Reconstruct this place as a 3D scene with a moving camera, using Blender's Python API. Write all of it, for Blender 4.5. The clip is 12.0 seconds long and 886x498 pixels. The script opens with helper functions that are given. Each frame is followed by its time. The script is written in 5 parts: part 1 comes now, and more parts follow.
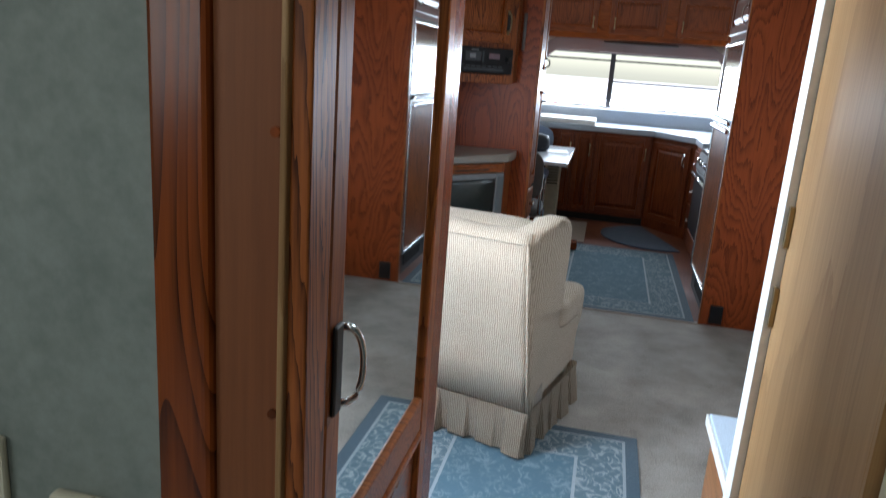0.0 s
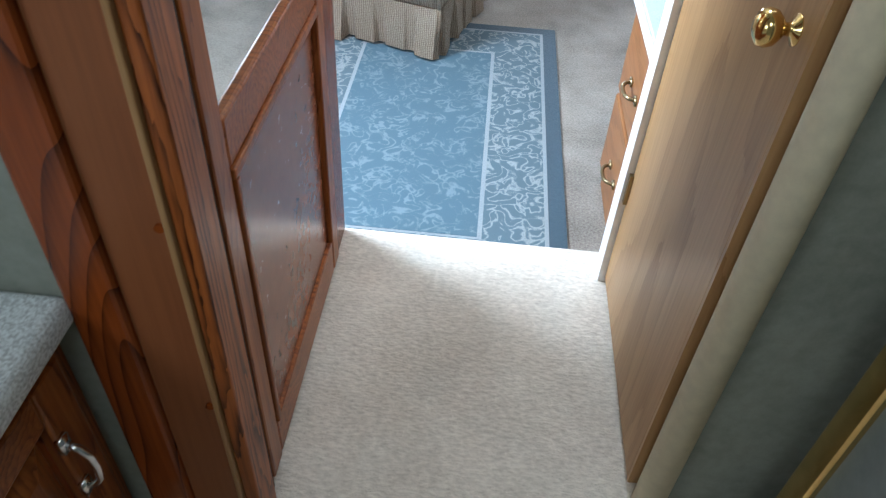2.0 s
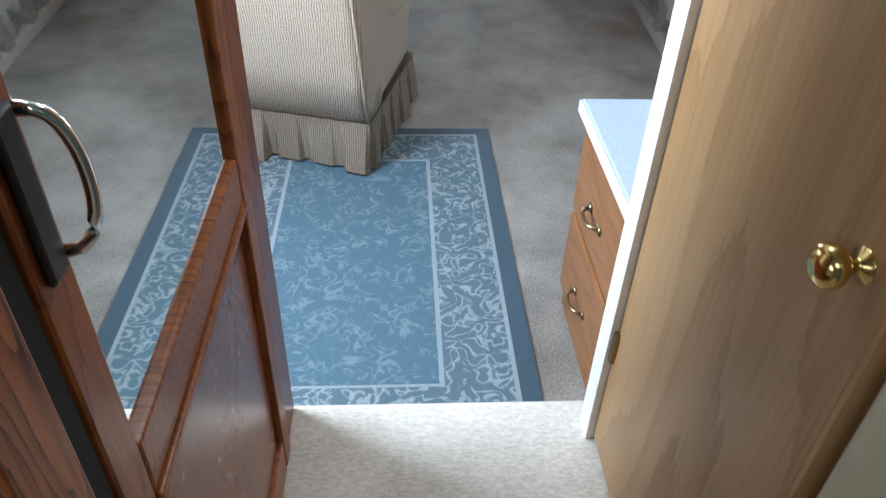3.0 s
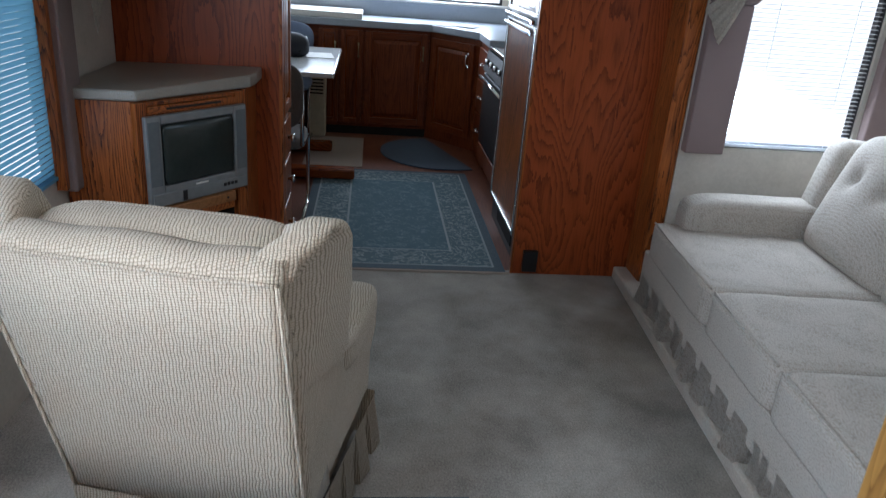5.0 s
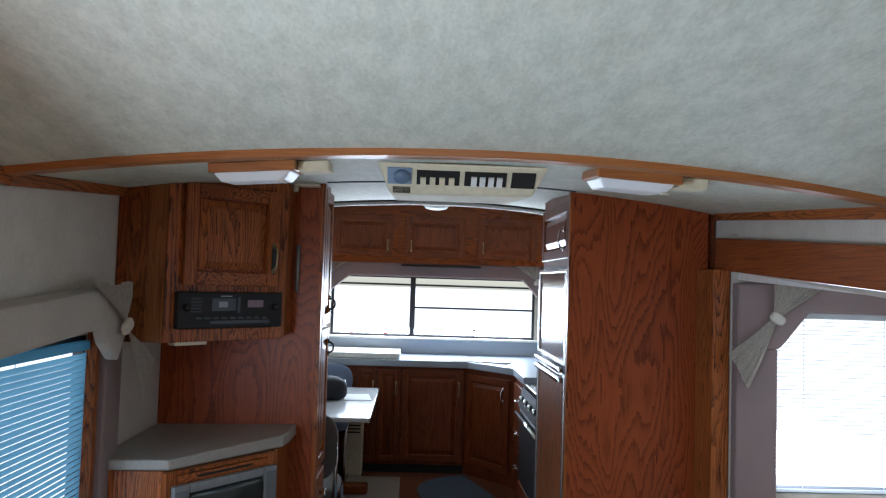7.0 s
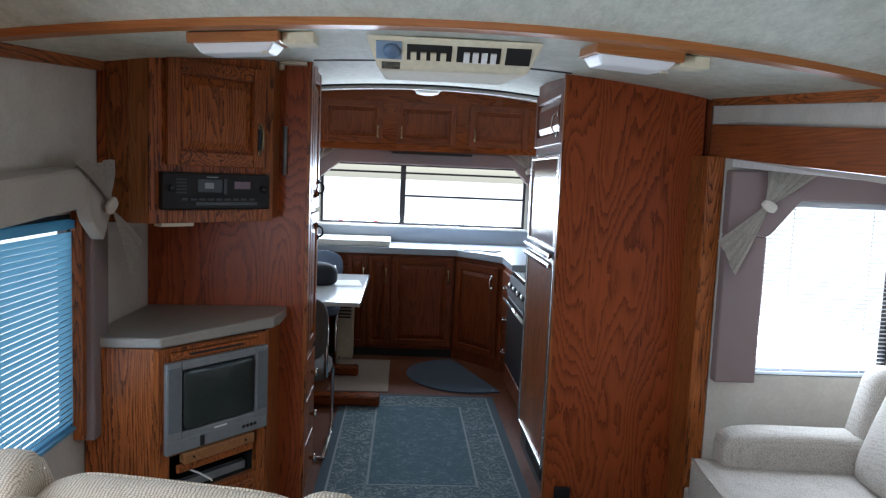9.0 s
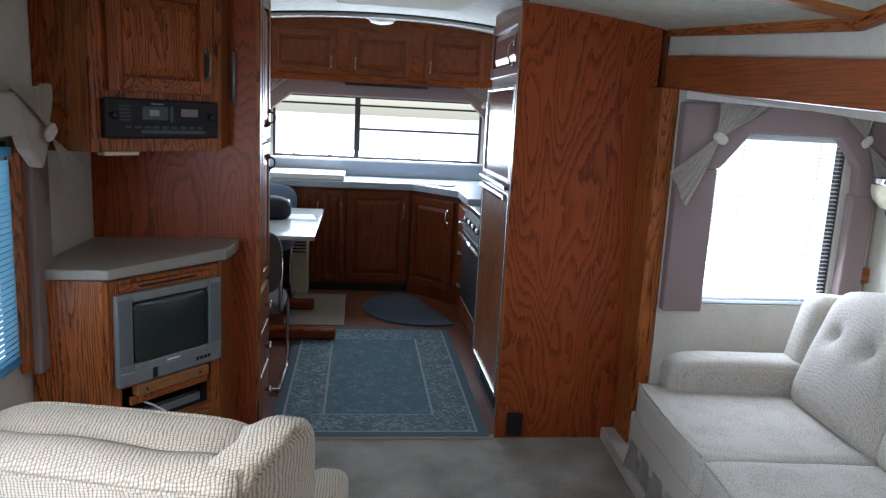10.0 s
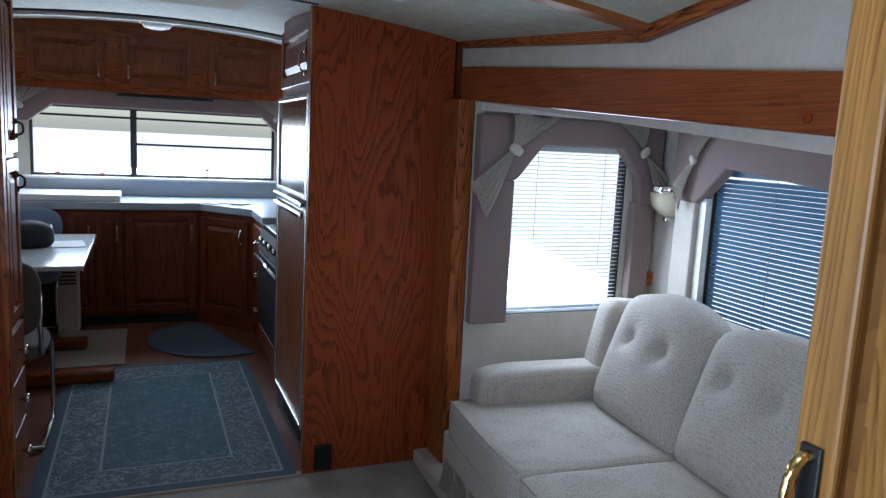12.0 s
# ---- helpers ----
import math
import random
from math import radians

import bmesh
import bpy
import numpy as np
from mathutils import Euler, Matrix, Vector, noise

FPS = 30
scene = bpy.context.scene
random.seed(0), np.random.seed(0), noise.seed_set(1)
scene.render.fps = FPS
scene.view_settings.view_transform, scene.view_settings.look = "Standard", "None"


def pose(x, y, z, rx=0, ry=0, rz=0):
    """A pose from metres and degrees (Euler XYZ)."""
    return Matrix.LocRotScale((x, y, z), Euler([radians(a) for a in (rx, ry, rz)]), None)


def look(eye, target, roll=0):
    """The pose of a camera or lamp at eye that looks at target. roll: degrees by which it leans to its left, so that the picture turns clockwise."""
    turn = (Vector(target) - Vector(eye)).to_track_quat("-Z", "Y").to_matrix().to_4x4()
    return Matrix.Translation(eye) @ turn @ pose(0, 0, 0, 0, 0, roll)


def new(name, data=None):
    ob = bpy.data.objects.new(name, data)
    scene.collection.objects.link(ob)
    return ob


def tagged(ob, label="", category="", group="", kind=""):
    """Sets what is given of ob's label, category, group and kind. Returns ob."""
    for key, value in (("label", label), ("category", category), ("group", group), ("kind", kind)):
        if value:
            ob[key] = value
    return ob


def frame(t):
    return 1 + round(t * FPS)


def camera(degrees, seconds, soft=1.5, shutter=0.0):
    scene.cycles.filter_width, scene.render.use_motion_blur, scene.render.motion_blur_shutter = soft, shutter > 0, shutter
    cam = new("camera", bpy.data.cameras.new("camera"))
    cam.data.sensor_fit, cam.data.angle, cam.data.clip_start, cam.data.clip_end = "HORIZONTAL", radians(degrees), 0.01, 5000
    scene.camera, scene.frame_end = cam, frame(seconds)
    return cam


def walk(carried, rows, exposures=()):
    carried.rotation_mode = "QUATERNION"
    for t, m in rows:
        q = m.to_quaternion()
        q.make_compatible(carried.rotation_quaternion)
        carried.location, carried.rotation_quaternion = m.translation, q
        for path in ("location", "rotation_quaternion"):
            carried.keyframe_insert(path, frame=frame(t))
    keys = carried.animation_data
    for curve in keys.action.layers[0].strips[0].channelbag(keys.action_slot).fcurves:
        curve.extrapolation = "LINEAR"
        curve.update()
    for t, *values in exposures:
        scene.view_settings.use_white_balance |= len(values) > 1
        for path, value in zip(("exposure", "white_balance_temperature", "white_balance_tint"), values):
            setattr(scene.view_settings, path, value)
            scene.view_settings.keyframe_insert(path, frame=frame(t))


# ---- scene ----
# ---- camera ----
cam = camera(62.8, 12.0, soft=1.25, shutter=0.2)
PATH = [
    (0, (0.034, 0.114, 1.487), (-0.368, 2.008, 0.986), 4.2),
    (0.5, (0.026, 0.115, 1.42), (-0.315, 1.894, 0.572), 2.6),
    (1, (0.02, 0.107, 1.378), (-0.187, 1.792, 0.32), 4.9),
    (1.5, (0.017, 0.12, 1.336), (-0.089, 1.66, 0.064), 5.1),
    (2, (0.035, 0.224, 1.319), (-0.025, 1.695, -0.035), 3.9),
    (2.5, (0.048, 0.393, 1.341), (0.024, 1.913, 0.042), 1.1),
    (3, (-0.031, 0.505, 1.367), (0.087, 2.08, 0.139), 2.3),
    (3.2, (-0.064, 0.554, 1.379), (0.102, 2.164, 0.204), 3.9),
    (4.8, (-0.001, 1.229, 1.476), (0.231, 3.055, 0.695), 4.4),
    (5, (-0.026, 1.297, 1.491), (0.192, 3.141, 0.749), 4.5),
    (5.5, (-0.006, 1.351, 1.54), (0.156, 3.291, 1.081), 3.8),
    (6, (0.01, 1.354, 1.584), (0.151, 3.333, 1.333), 3.2),
    (6.5, (0.013, 1.337, 1.619), (0.105, 3.334, 1.563), 1.8),
    (7, (0.015, 1.308, 1.647), (0.088, 3.305, 1.739), 1.8),
    (7.5, (0.008, 1.321, 1.634), (0.085, 3.319, 1.643), 2.1),
    (7.7, (0.007, 1.332, 1.627), (0.078, 3.329, 1.546), 2.1),
    (9.5, (0.024, 1.351, 1.602), (0.187, 3.328, 1.349), 2.7),
    (10, (0.026, 1.356, 1.584), (0.261, 3.308, 1.216), 2.9),
    (10.5, (0.031, 1.358, 1.565), (0.286, 3.283, 1.087), 2.9),
    (11, (0.034, 1.359, 1.554), (0.388, 3.244, 0.986), 3.2),
    (11.5, (0.018, 1.393, 1.581), (0.659, 3.24, 1.155), 4.1),
    (12, (0.07, 1.545, 1.557), (0.831, 3.371, 1.263), 2.9),
]
EXPOSURE = [(0.0, 0.85, 5900, 10), (0.6, 1.22, 5800, 10), (1.8, 1.45, 5800, 10), (2.5, 1.25, 5800, 10), (3.2, 0.95, 5800, 10), (4.8, 0.38, 5800, 10), (5.5, 0.27, 5800, 10), (7.0, 0.6, 5800, 10), (9.5, 0.7, 5800, 10), (11.0, 0.5, 5600, 10), (12.0, 0.1, 5500, 10)]
walk(cam, [(t, look(eye, target, roll)) for t, eye, target, roll in PATH], exposures=EXPOSURE)

# ---- daylight ----
world = bpy.data.worlds.new("daylight")
scene.world = world
world.use_nodes = True
wn = world.node_tree.nodes
sky = wn.new("ShaderNodeTexSky")
sky.sky_type = "NISHITA"
sky.sun_disc = False
sky.sun_elevation, sky.sun_rotation = radians(75), radians(45)
wn["Background"].inputs["Strength"].default_value = 0.15
world.node_tree.links.new(sky.outputs[0], wn["Background"].inputs["Color"])
sun = new("sun", bpy.data.lights.new("sun", "SUN"))
sun.data.energy, sun.data.angle, sun.data.color = 5.0, radians(0.6), (1.0, 0.95, 0.88)
sun.matrix_world = look((3.0, 7.0, 16), (0, 4, 0))


def window_or_fill_light(name, eye, target, w, h, watts, colour=(0.84, 0.92, 1.0)):
    """Area lamp: sky light through a window's opening, and fill added at unseen ones."""
    ob = new(name, bpy.data.lights.new(name, "AREA"))
    ob.data.shape, ob.data.size, ob.data.size_y = "RECTANGLE", w, h
    ob.data.energy, ob.data.color = watts, colour
    ob.matrix_world = look(eye, target)
    return ob


window_or_fill_light("kitchen_window_light", (0.19, 8.23, 1.38), (0.19, 5.0, 0.6), 1.75, 0.48, 31)
window_or_fill_light("slide_end_window_light", (1.92, 4.47, 1.15), (1.7, 2.5, 0.6), 0.55, 0.7, 8.5)
window_or_fill_light("slide_side_window_light", (2.37, 3.3, 1.15), (1.0, 3.2, 0.6), 1.2, 0.6, 2.5)
window_or_fill_light("left_window_light", (-1.11, 3.0, 1.0), (0.5, 2.9, 0.6), 1.7, 0.7, 4)
# no door is built; lamp adds the light arriving from the lounge's left
window_or_fill_light("unseen_door_light", (-1.10, 1.80, 1.15), (0.6, 1.8, 0.6), 0.5, 1.1, 40)
# added fill from above for hall floor and bath, no known roof light
window_or_fill_light("bath_top_fill", (0.0, -0.5, 2.22), (0.0, 0.1, 0.2), 0.5, 0.5, 2.4, (0.97, 1.0, 0.95))
# added side fill to brighten the hall door and floor
window_or_fill_light("bath_side_fill", (-1.12, -0.25, 1.55), (0.15, 0.7, 0.2), 0.6, 0.5, 1.8, (0.97, 1.0, 0.93))
# added overhead fill for chair back, rug and step
window_or_fill_light("lounge_top_fill", (0.2, 1.85, 2.23), (0.1, 2.1, 0.3), 0.36, 0.36, 4)

# ---- materials ----
def mat_nodes(name):
    m = bpy.data.materials.new(name)
    m.use_nodes = True
    return m, m.node_tree.nodes, m.node_tree.links, m.node_tree.nodes["Principled BSDF"]


def node(ns, kind, **inputs):
    n = ns.new(kind)
    for k, v in inputs.items():
        n.inputs[k.replace("_", " ")].default_value = v
    return n


def ramp(ns, stops):
    r = ns.new("ShaderNodeValToRGB")
    while len(r.color_ramp.elements) < len(stops):
        r.color_ramp.elements.new(0.5)
    for e, (p, c) in zip(r.color_ramp.elements, stops):
        e.position, e.color = p, (*c, 1)
    return r


def math_node(ns, ls, op, a, b=None):
    n = ns.new("ShaderNodeMath")
    n.operation = op
    for i, v in enumerate((a, b)):
        if v is None:
            continue
        if isinstance(v, (int, float)):
            n.inputs[i].default_value = v
        else:
            ls.new(v, n.inputs[i])
    return n.outputs[0]


def place(ns, ls, scale, shift=True):
    """Object coordinates, moved by each object's random number, scaled."""
    tc = ns.new("ShaderNodeTexCoord")
    out = tc.outputs["Object"]
    if shift:
        info = ns.new("ShaderNodeObjectInfo")
        mul = ns.new("ShaderNodeVectorMath")
        mul.operation = "ADD"
        sc = math_node(ns, ls, "MULTIPLY", info.outputs["Random"], 37.0)
        ls.new(out, mul.inputs[0])
        ls.new(sc, mul.inputs[1])
        out = mul.outputs[0]
    mp = node(ns, "ShaderNodeMapping")
    mp.inputs["Scale"].default_value = scale
    ls.new(out, mp.inputs["Vector"])
    return mp.outputs[0]


def wood(name, light, dark, axis="z", figure=62.0, wide=4.2, rough=0.34, pores=0.55, stretch=0.16, jag=0.0, rings_share=0.24):
    """Stained oak: contour figure along one axis, fine pores, a clear coat."""
    m, ns, ls, b = mat_nodes(name)
    along = {"x": 0, "y": 1, "z": 2}[axis]
    s1, s2 = [wide] * 3, [150.0] * 3
    s1[along], s2[along] = wide * stretch, 5.0
    n1 = node(ns, "ShaderNodeTexNoise", Scale=1.0, Detail=2.0, Roughness=0.4, Distortion=0.15)
    ls.new(place(ns, ls, s1), n1.inputs["Vector"])
    field = n1.outputs["Fac"]
    if jag:
        s4 = [95.0] * 3
        s4[along] = 13.0
        n4 = node(ns, "ShaderNodeTexNoise", Scale=1.0, Detail=2.0, Roughness=0.6)
        ls.new(place(ns, ls, s4), n4.inputs["Vector"])
        field = math_node(ns, ls, "ADD", field, math_node(ns, ls, "MULTIPLY", n4.outputs["Fac"], jag))
    # year rings: a slow rise, then a sharp dark edge
    rings = math_node(ns, ls, "FRACT", math_node(ns, ls, "MULTIPLY", field, figure * 0.62))
    rings = math_node(ns, ls, "POWER", rings, 2.6)
    n2 = node(ns, "ShaderNodeTexNoise", Scale=1.0, Detail=3.0, Roughness=0.6)
    ls.new(place(ns, ls, s2), n2.inputs["Vector"])
    n3 = node(ns, "ShaderNodeTexNoise", Scale=2.3, Detail=3.0)
    ls.new(place(ns, ls, (1, 1, 1)), n3.inputs["Vector"])
    fac = math_node(ns, ls, "MULTIPLY", rings, rings_share)
    fac = math_node(ns, ls, "ADD", fac, (0.42 - rings_share) * 0.45)
    fac = math_node(ns, ls, "ADD", fac, math_node(ns, ls, "MULTIPLY", n2.outputs["Fac"], pores))
    fac = math_node(ns, ls, "ADD", fac, math_node(ns, ls, "MULTIPLY", n3.outputs["Fac"], 0.35))
    r = ramp(ns, [(0.25, light), (0.62, tuple(0.55 * a + 0.45 * c for a, c in zip(light, dark))), (1.05, dark)])
    ls.new(fac, r.inputs[0])
    ls.new(r.outputs[0], b.inputs["Base Color"])
    rr = math_node(ns, ls, "ADD", math_node(ns, ls, "MULTIPLY", n3.outputs["Fac"], 0.22), rough - 0.1)
    ls.new(rr, b.inputs["Roughness"])
    b.inputs["Specular IOR Level"].default_value = 0.25
    bump = node(ns, "ShaderNodeBump", Strength=0.12, Distance=0.002)
    ls.new(fac, bump.inputs["Height"])
    ls.new(bump.outputs[0], b.inputs["Normal"])
    return m


def cloth(name, a, c, scale=260.0, bump_strength=0.5, rough=0.95, blotch=0.25, ribs=None, lo=0.33, hi=0.67):
    """Woven or tufted cloth: two colours mixed by fine noise, slow stains, relief."""
    m, ns, ls, b = mat_nodes(name)
    sc = ribs or (scale, scale, scale)
    n1 = node(ns, "ShaderNodeTexNoise", Scale=1.0, Detail=2.0, Roughness=0.7)
    ls.new(place(ns, ls, sc, False), n1.inputs["Vector"])
    n2 = node(ns, "ShaderNodeTexNoise", Scale=3.1, Detail=5.0, Roughness=0.6)
    ls.new(place(ns, ls, (1, 1, 1)), n2.inputs["Vector"])
    f = math_node(ns, ls, "MULTIPLY", n1.outputs["Fac"], 1.0 - blotch)
    f = math_node(ns, ls, "ADD", f, math_node(ns, ls, "MULTIPLY", n2.outputs["Fac"], blotch))
    r = ramp(ns, [(lo, c), (hi, a)])
    ls.new(f, r.inputs[0])
    ls.new(r.outputs[0], b.inputs["Base Color"])
    b.inputs["Roughness"].default_value = rough
    b.inputs["Sheen Weight"].default_value = 0.15
    bump = node(ns, "ShaderNodeBump", Strength=bump_strength, Distance=0.004)
    ls.new(n1.outputs["Fac"], bump.inputs["Height"])
    ls.new(bump.outputs[0], b.inputs["Normal"])
    return m


def woven(name, a, c, knots=150.0, order=0.45, relief=0.7, gap=(0.30, 0.68)):
    """Coarse basket weave: light knots of yarn with dark gaps between, uneven yarn, slow wear."""
    m, ns, ls, b = mat_nodes(name)
    tc = ns.new("ShaderNodeTexCoord")
    v = node(ns, "ShaderNodeTexVoronoi", Scale=knots, Randomness=order)
    ls.new(tc.outputs["Object"], v.inputs["Vector"])
    n1 = node(ns, "ShaderNodeTexNoise", Scale=420.0, Detail=2.0, Roughness=0.7)
    ls.new(tc.outputs["Object"], n1.inputs["Vector"])
    n2 = node(ns, "ShaderNodeTexNoise", Scale=5.0, Detail=4.0)
    ls.new(place(ns, ls, (1, 1, 1)), n2.inputs["Vector"])
    f = math_node(ns, ls, "ADD", v.outputs["Distance"], math_node(ns, ls, "MULTIPLY", math_node(ns, ls, "SUBTRACT", n1.outputs["Fac"], 0.5), 0.35))
    f = math_node(ns, ls, "ADD", f, math_node(ns, ls, "MULTIPLY", math_node(ns, ls, "SUBTRACT", n2.outputs["Fac"], 0.5), 0.2))
    r = ramp(ns, [(gap[0], a), (gap[1], c)])
    ls.new(f, r.inputs[0])
    ls.new(r.outputs[0], b.inputs["Base Color"])
    b.inputs["Roughness"].default_value = 0.95
    bump = node(ns, "ShaderNodeBump", Strength=relief, Distance=0.002)
    bump.invert = True
    ls.new(f, bump.inputs["Height"])
    ls.new(bump.outputs[0], b.inputs["Normal"])
    return m


def ribbed(name, a, c, rib=0.0078, dash=0.0062, relief=0.8):
    """Ribbed basket weave: rows of light yarn knots, dark between, that follow each face's own axes."""
    m, ns, ls, b = mat_nodes(name)
    tc = ns.new("ShaderNodeTexCoord")
    at = ns.new("ShaderNodeSeparateXYZ")
    nm = ns.new("ShaderNodeSeparateXYZ")
    ls.new(tc.outputs["Object"], at.inputs[0])
    ls.new(tc.outputs["Normal"], nm.inputs[0])
    wob = node(ns, "ShaderNodeTexNoise", Scale=28.0, Detail=2.0)
    ls.new(tc.outputs["Object"], wob.inputs["Vector"])
    yarn = node(ns, "ShaderNodeTexNoise", Scale=170.0, Detail=3.0, Roughness=0.75)
    ls.new(tc.outputs["Object"], yarn.inputs["Vector"])
    slow = node(ns, "ShaderNodeTexNoise", Scale=4.0, Detail=4.0)
    ls.new(place(ns, ls, (1, 1, 1)), slow.inputs["Vector"])

    def pick(axis, one, two):
        side = math_node(ns, ls, "GREATER_THAN", math_node(ns, ls, "ABSOLUTE", nm.outputs[axis]), 0.72)
        return math_node(ns, ls, "ADD", math_node(ns, ls, "MULTIPLY", two, side), math_node(ns, ls, "MULTIPLY", one, math_node(ns, ls, "SUBTRACT", 1.0, side)))
    jit = math_node(ns, ls, "MULTIPLY", wob.outputs["Fac"], 0.012)
    u = math_node(ns, ls, "ADD", pick(0, at.outputs[0], at.outputs[1]), jit)
    v = math_node(ns, ls, "ADD", pick(2, at.outputs[2], at.outputs[1]), jit)
    row = math_node(ns, ls, "DIVIDE", u, rib)
    odd = math_node(ns, ls, "MULTIPLY", math_node(ns, ls, "FLOOR", row), 2.6)
    k1 = math_node(ns, ls, "ABSOLUTE", math_node(ns, ls, "SINE", math_node(ns, ls, "MULTIPLY", row, math.pi)))
    k2 = math_node(ns, ls, "ABSOLUTE", math_node(ns, ls, "SINE", math_node(ns, ls, "ADD", math_node(ns, ls, "MULTIPLY", math_node(ns, ls, "DIVIDE", v, dash), math.pi), odd)))
    h = math_node(ns, ls, "MULTIPLY", math_node(ns, ls, "POWER", k1, 0.6), math_node(ns, ls, "ADD", math_node(ns, ls, "MULTIPLY", k2, 0.55), 0.45))
    f = math_node(ns, ls, "ADD", h, math_node(ns, ls, "MULTIPLY", math_node(ns, ls, "SUBTRACT", yarn.outputs["Fac"], 0.5), 0.9))
    f = math_node(ns, ls, "ADD", f, math_node(ns, ls, "MULTIPLY", math_node(ns, ls, "SUBTRACT", slow.outputs["Fac"], 0.5), 0.25))
    r = ramp(ns, [(0.18, c), (0.78, a)])
    ls.new(f, r.inputs[0])
    ls.new(r.outputs[0], b.inputs["Base Color"])
    b.inputs["Roughness"].default_value = 0.95
    b.inputs["Sheen Weight"].default_value = 0.1
    bump = node(ns, "ShaderNodeBump", Strength=relief, Distance=0.002)
    ls.new(f, bump.inputs["Height"])
    ls.new(bump.outputs[0], b.inputs["Normal"])
    return m


def plain(name, colour, rough=0.5, metal=0.0, grain=40.0, vary=0.08, bump_strength=0.03):
    """Painted, moulded or metal surface with slight unevenness."""
    m, ns, ls, b = mat_nodes(name)
    n1 = node(ns, "ShaderNodeTexNoise", Scale=grain, Detail=4.0, Roughness=0.6)
    ls.new(place(ns, ls, (1, 1, 1)), n1.inputs["Vector"])
    lo = tuple(max(0, v * (1 - vary)) for v in colour)
    hi = tuple(min(1, v * (1 + vary)) for v in colour)
    r = ramp(ns, [(0.3, lo), (0.7, hi)])
    ls.new(n1.outputs["Fac"], r.inputs[0])
    ls.new(r.outputs[0], b.inputs["Base Color"])
    b.inputs["Metallic"].default_value = metal
    rr = math_node(ns, ls, "ADD", math_node(ns, ls, "MULTIPLY", n1.outputs["Fac"], 0.12), max(0.02, rough - 0.06))
    ls.new(rr, b.inputs["Roughness"])
    bump = node(ns, "ShaderNodeBump", Strength=bump_strength, Distance=0.002)
    ls.new(n1.outputs["Fac"], bump.inputs["Height"])
    ls.new(bump.outputs[0], b.inputs["Normal"])
    return m


def speckle(name, base, dots, scale=420.0, rough=0.35):
    """Speckled laminate."""
    m, ns, ls, b = mat_nodes(name)
    n1 = node(ns, "ShaderNodeTexNoise", Scale=scale, Detail=1.0)
    ls.new(place(ns, ls, (1, 1, 1)), n1.inputs["Vector"])
    r = ramp(ns, [(0.36, dots), (0.5, base), (0.68, tuple(min(1, v * 1.25) for v in base))])
    ls.new(n1.outputs["Fac"], r.inputs[0])
    ls.new(r.outputs[0], b.inputs["Base Color"])
    b.inputs["Roughness"].default_value = rough
    return m


def mottled(name, base, second, rough=0.7, s1=9.0, s2=60.0, squash=1.0):
    """Vinyl wallpaper or ceiling cloth with a soft sponged print."""
    m, ns, ls, b = mat_nodes(name)
    a = node(ns, "ShaderNodeTexNoise", Scale=s1, Detail=5.0, Roughness=0.65)
    c = node(ns, "ShaderNodeTexNoise", Scale=s2, Detail=4.0, Roughness=0.7)
    p = place(ns, ls, (1, squash, 1))
    ls.new(p, a.inputs["Vector"])
    ls.new(p, c.inputs["Vector"])
    f = math_node(ns, ls, "ADD", math_node(ns, ls, "MULTIPLY", a.outputs["Fac"], 0.55), math_node(ns, ls, "MULTIPLY", c.outputs["Fac"], 0.45))
    r = ramp(ns, [(0.36, second), (0.6, base)])
    ls.new(f, r.inputs[0])
    ls.new(r.outputs[0], b.inputs["Base Color"])
    b.inputs["Roughness"].default_value = rough
    bump = node(ns, "ShaderNodeBump", Strength=0.15, Distance=0.002)
    ls.new(c.outputs["Fac"], bump.inputs["Height"])
    ls.new(bump.outputs[0], b.inputs["Normal"])
    return m


def floral(name, ground, motif, scale=16.0, cut=0.5, width=0.06, fuzz=0.3, patchy=2.5):
    """Woven scroll pattern: winding contour lines of a distorted noise, with pile grain."""
    m, ns, ls, b = mat_nodes(name)
    n1 = node(ns, "ShaderNodeTexNoise", Scale=scale, Detail=1.5, Roughness=0.5, Distortion=1.6)
    ls.new(place(ns, ls, (1, 1, 1), False), n1.inputs["Vector"])
    n2 = node(ns, "ShaderNodeTexNoise", Scale=330.0, Detail=2.0)
    ls.new(place(ns, ls, (1, 1, 1), False), n2.inputs["Vector"])
    n3 = node(ns, "ShaderNodeTexNoise", Scale=scale * 0.75, Detail=3.0, Roughness=0.7)
    ls.new(place(ns, ls, (1, 1, 1), False), n3.inputs["Vector"])
    d = math_node(ns, ls, "ABSOLUTE", math_node(ns, ls, "SUBTRACT", n1.outputs["Fac"], cut))
    f = math_node(ns, ls, "DIVIDE", d, width)
    f = math_node(ns, ls, "ADD", f, math_node(ns, ls, "MULTIPLY", math_node(ns, ls, "SUBTRACT", n3.outputs["Fac"], 0.47), patchy))
    f = math_node(ns, ls, "ADD", f, math_node(ns, ls, "MULTIPLY", math_node(ns, ls, "SUBTRACT", n2.outputs["Fac"], 0.5), fuzz * 4))
    r = ramp(ns, [(0.1, motif), (1.0, ground)])
    ls.new(f, r.inputs[0])
    ls.new(r.outputs[0], b.inputs["Base Color"])
    b.inputs["Roughness"].default_value = 0.95
    bump = node(ns, "ShaderNodeBump", Strength=0.4, Distance=0.003)
    ls.new(n2.outputs["Fac"], bump.inputs["Height"])
    ls.new(bump.outputs[0], b.inputs["Normal"])
    return m


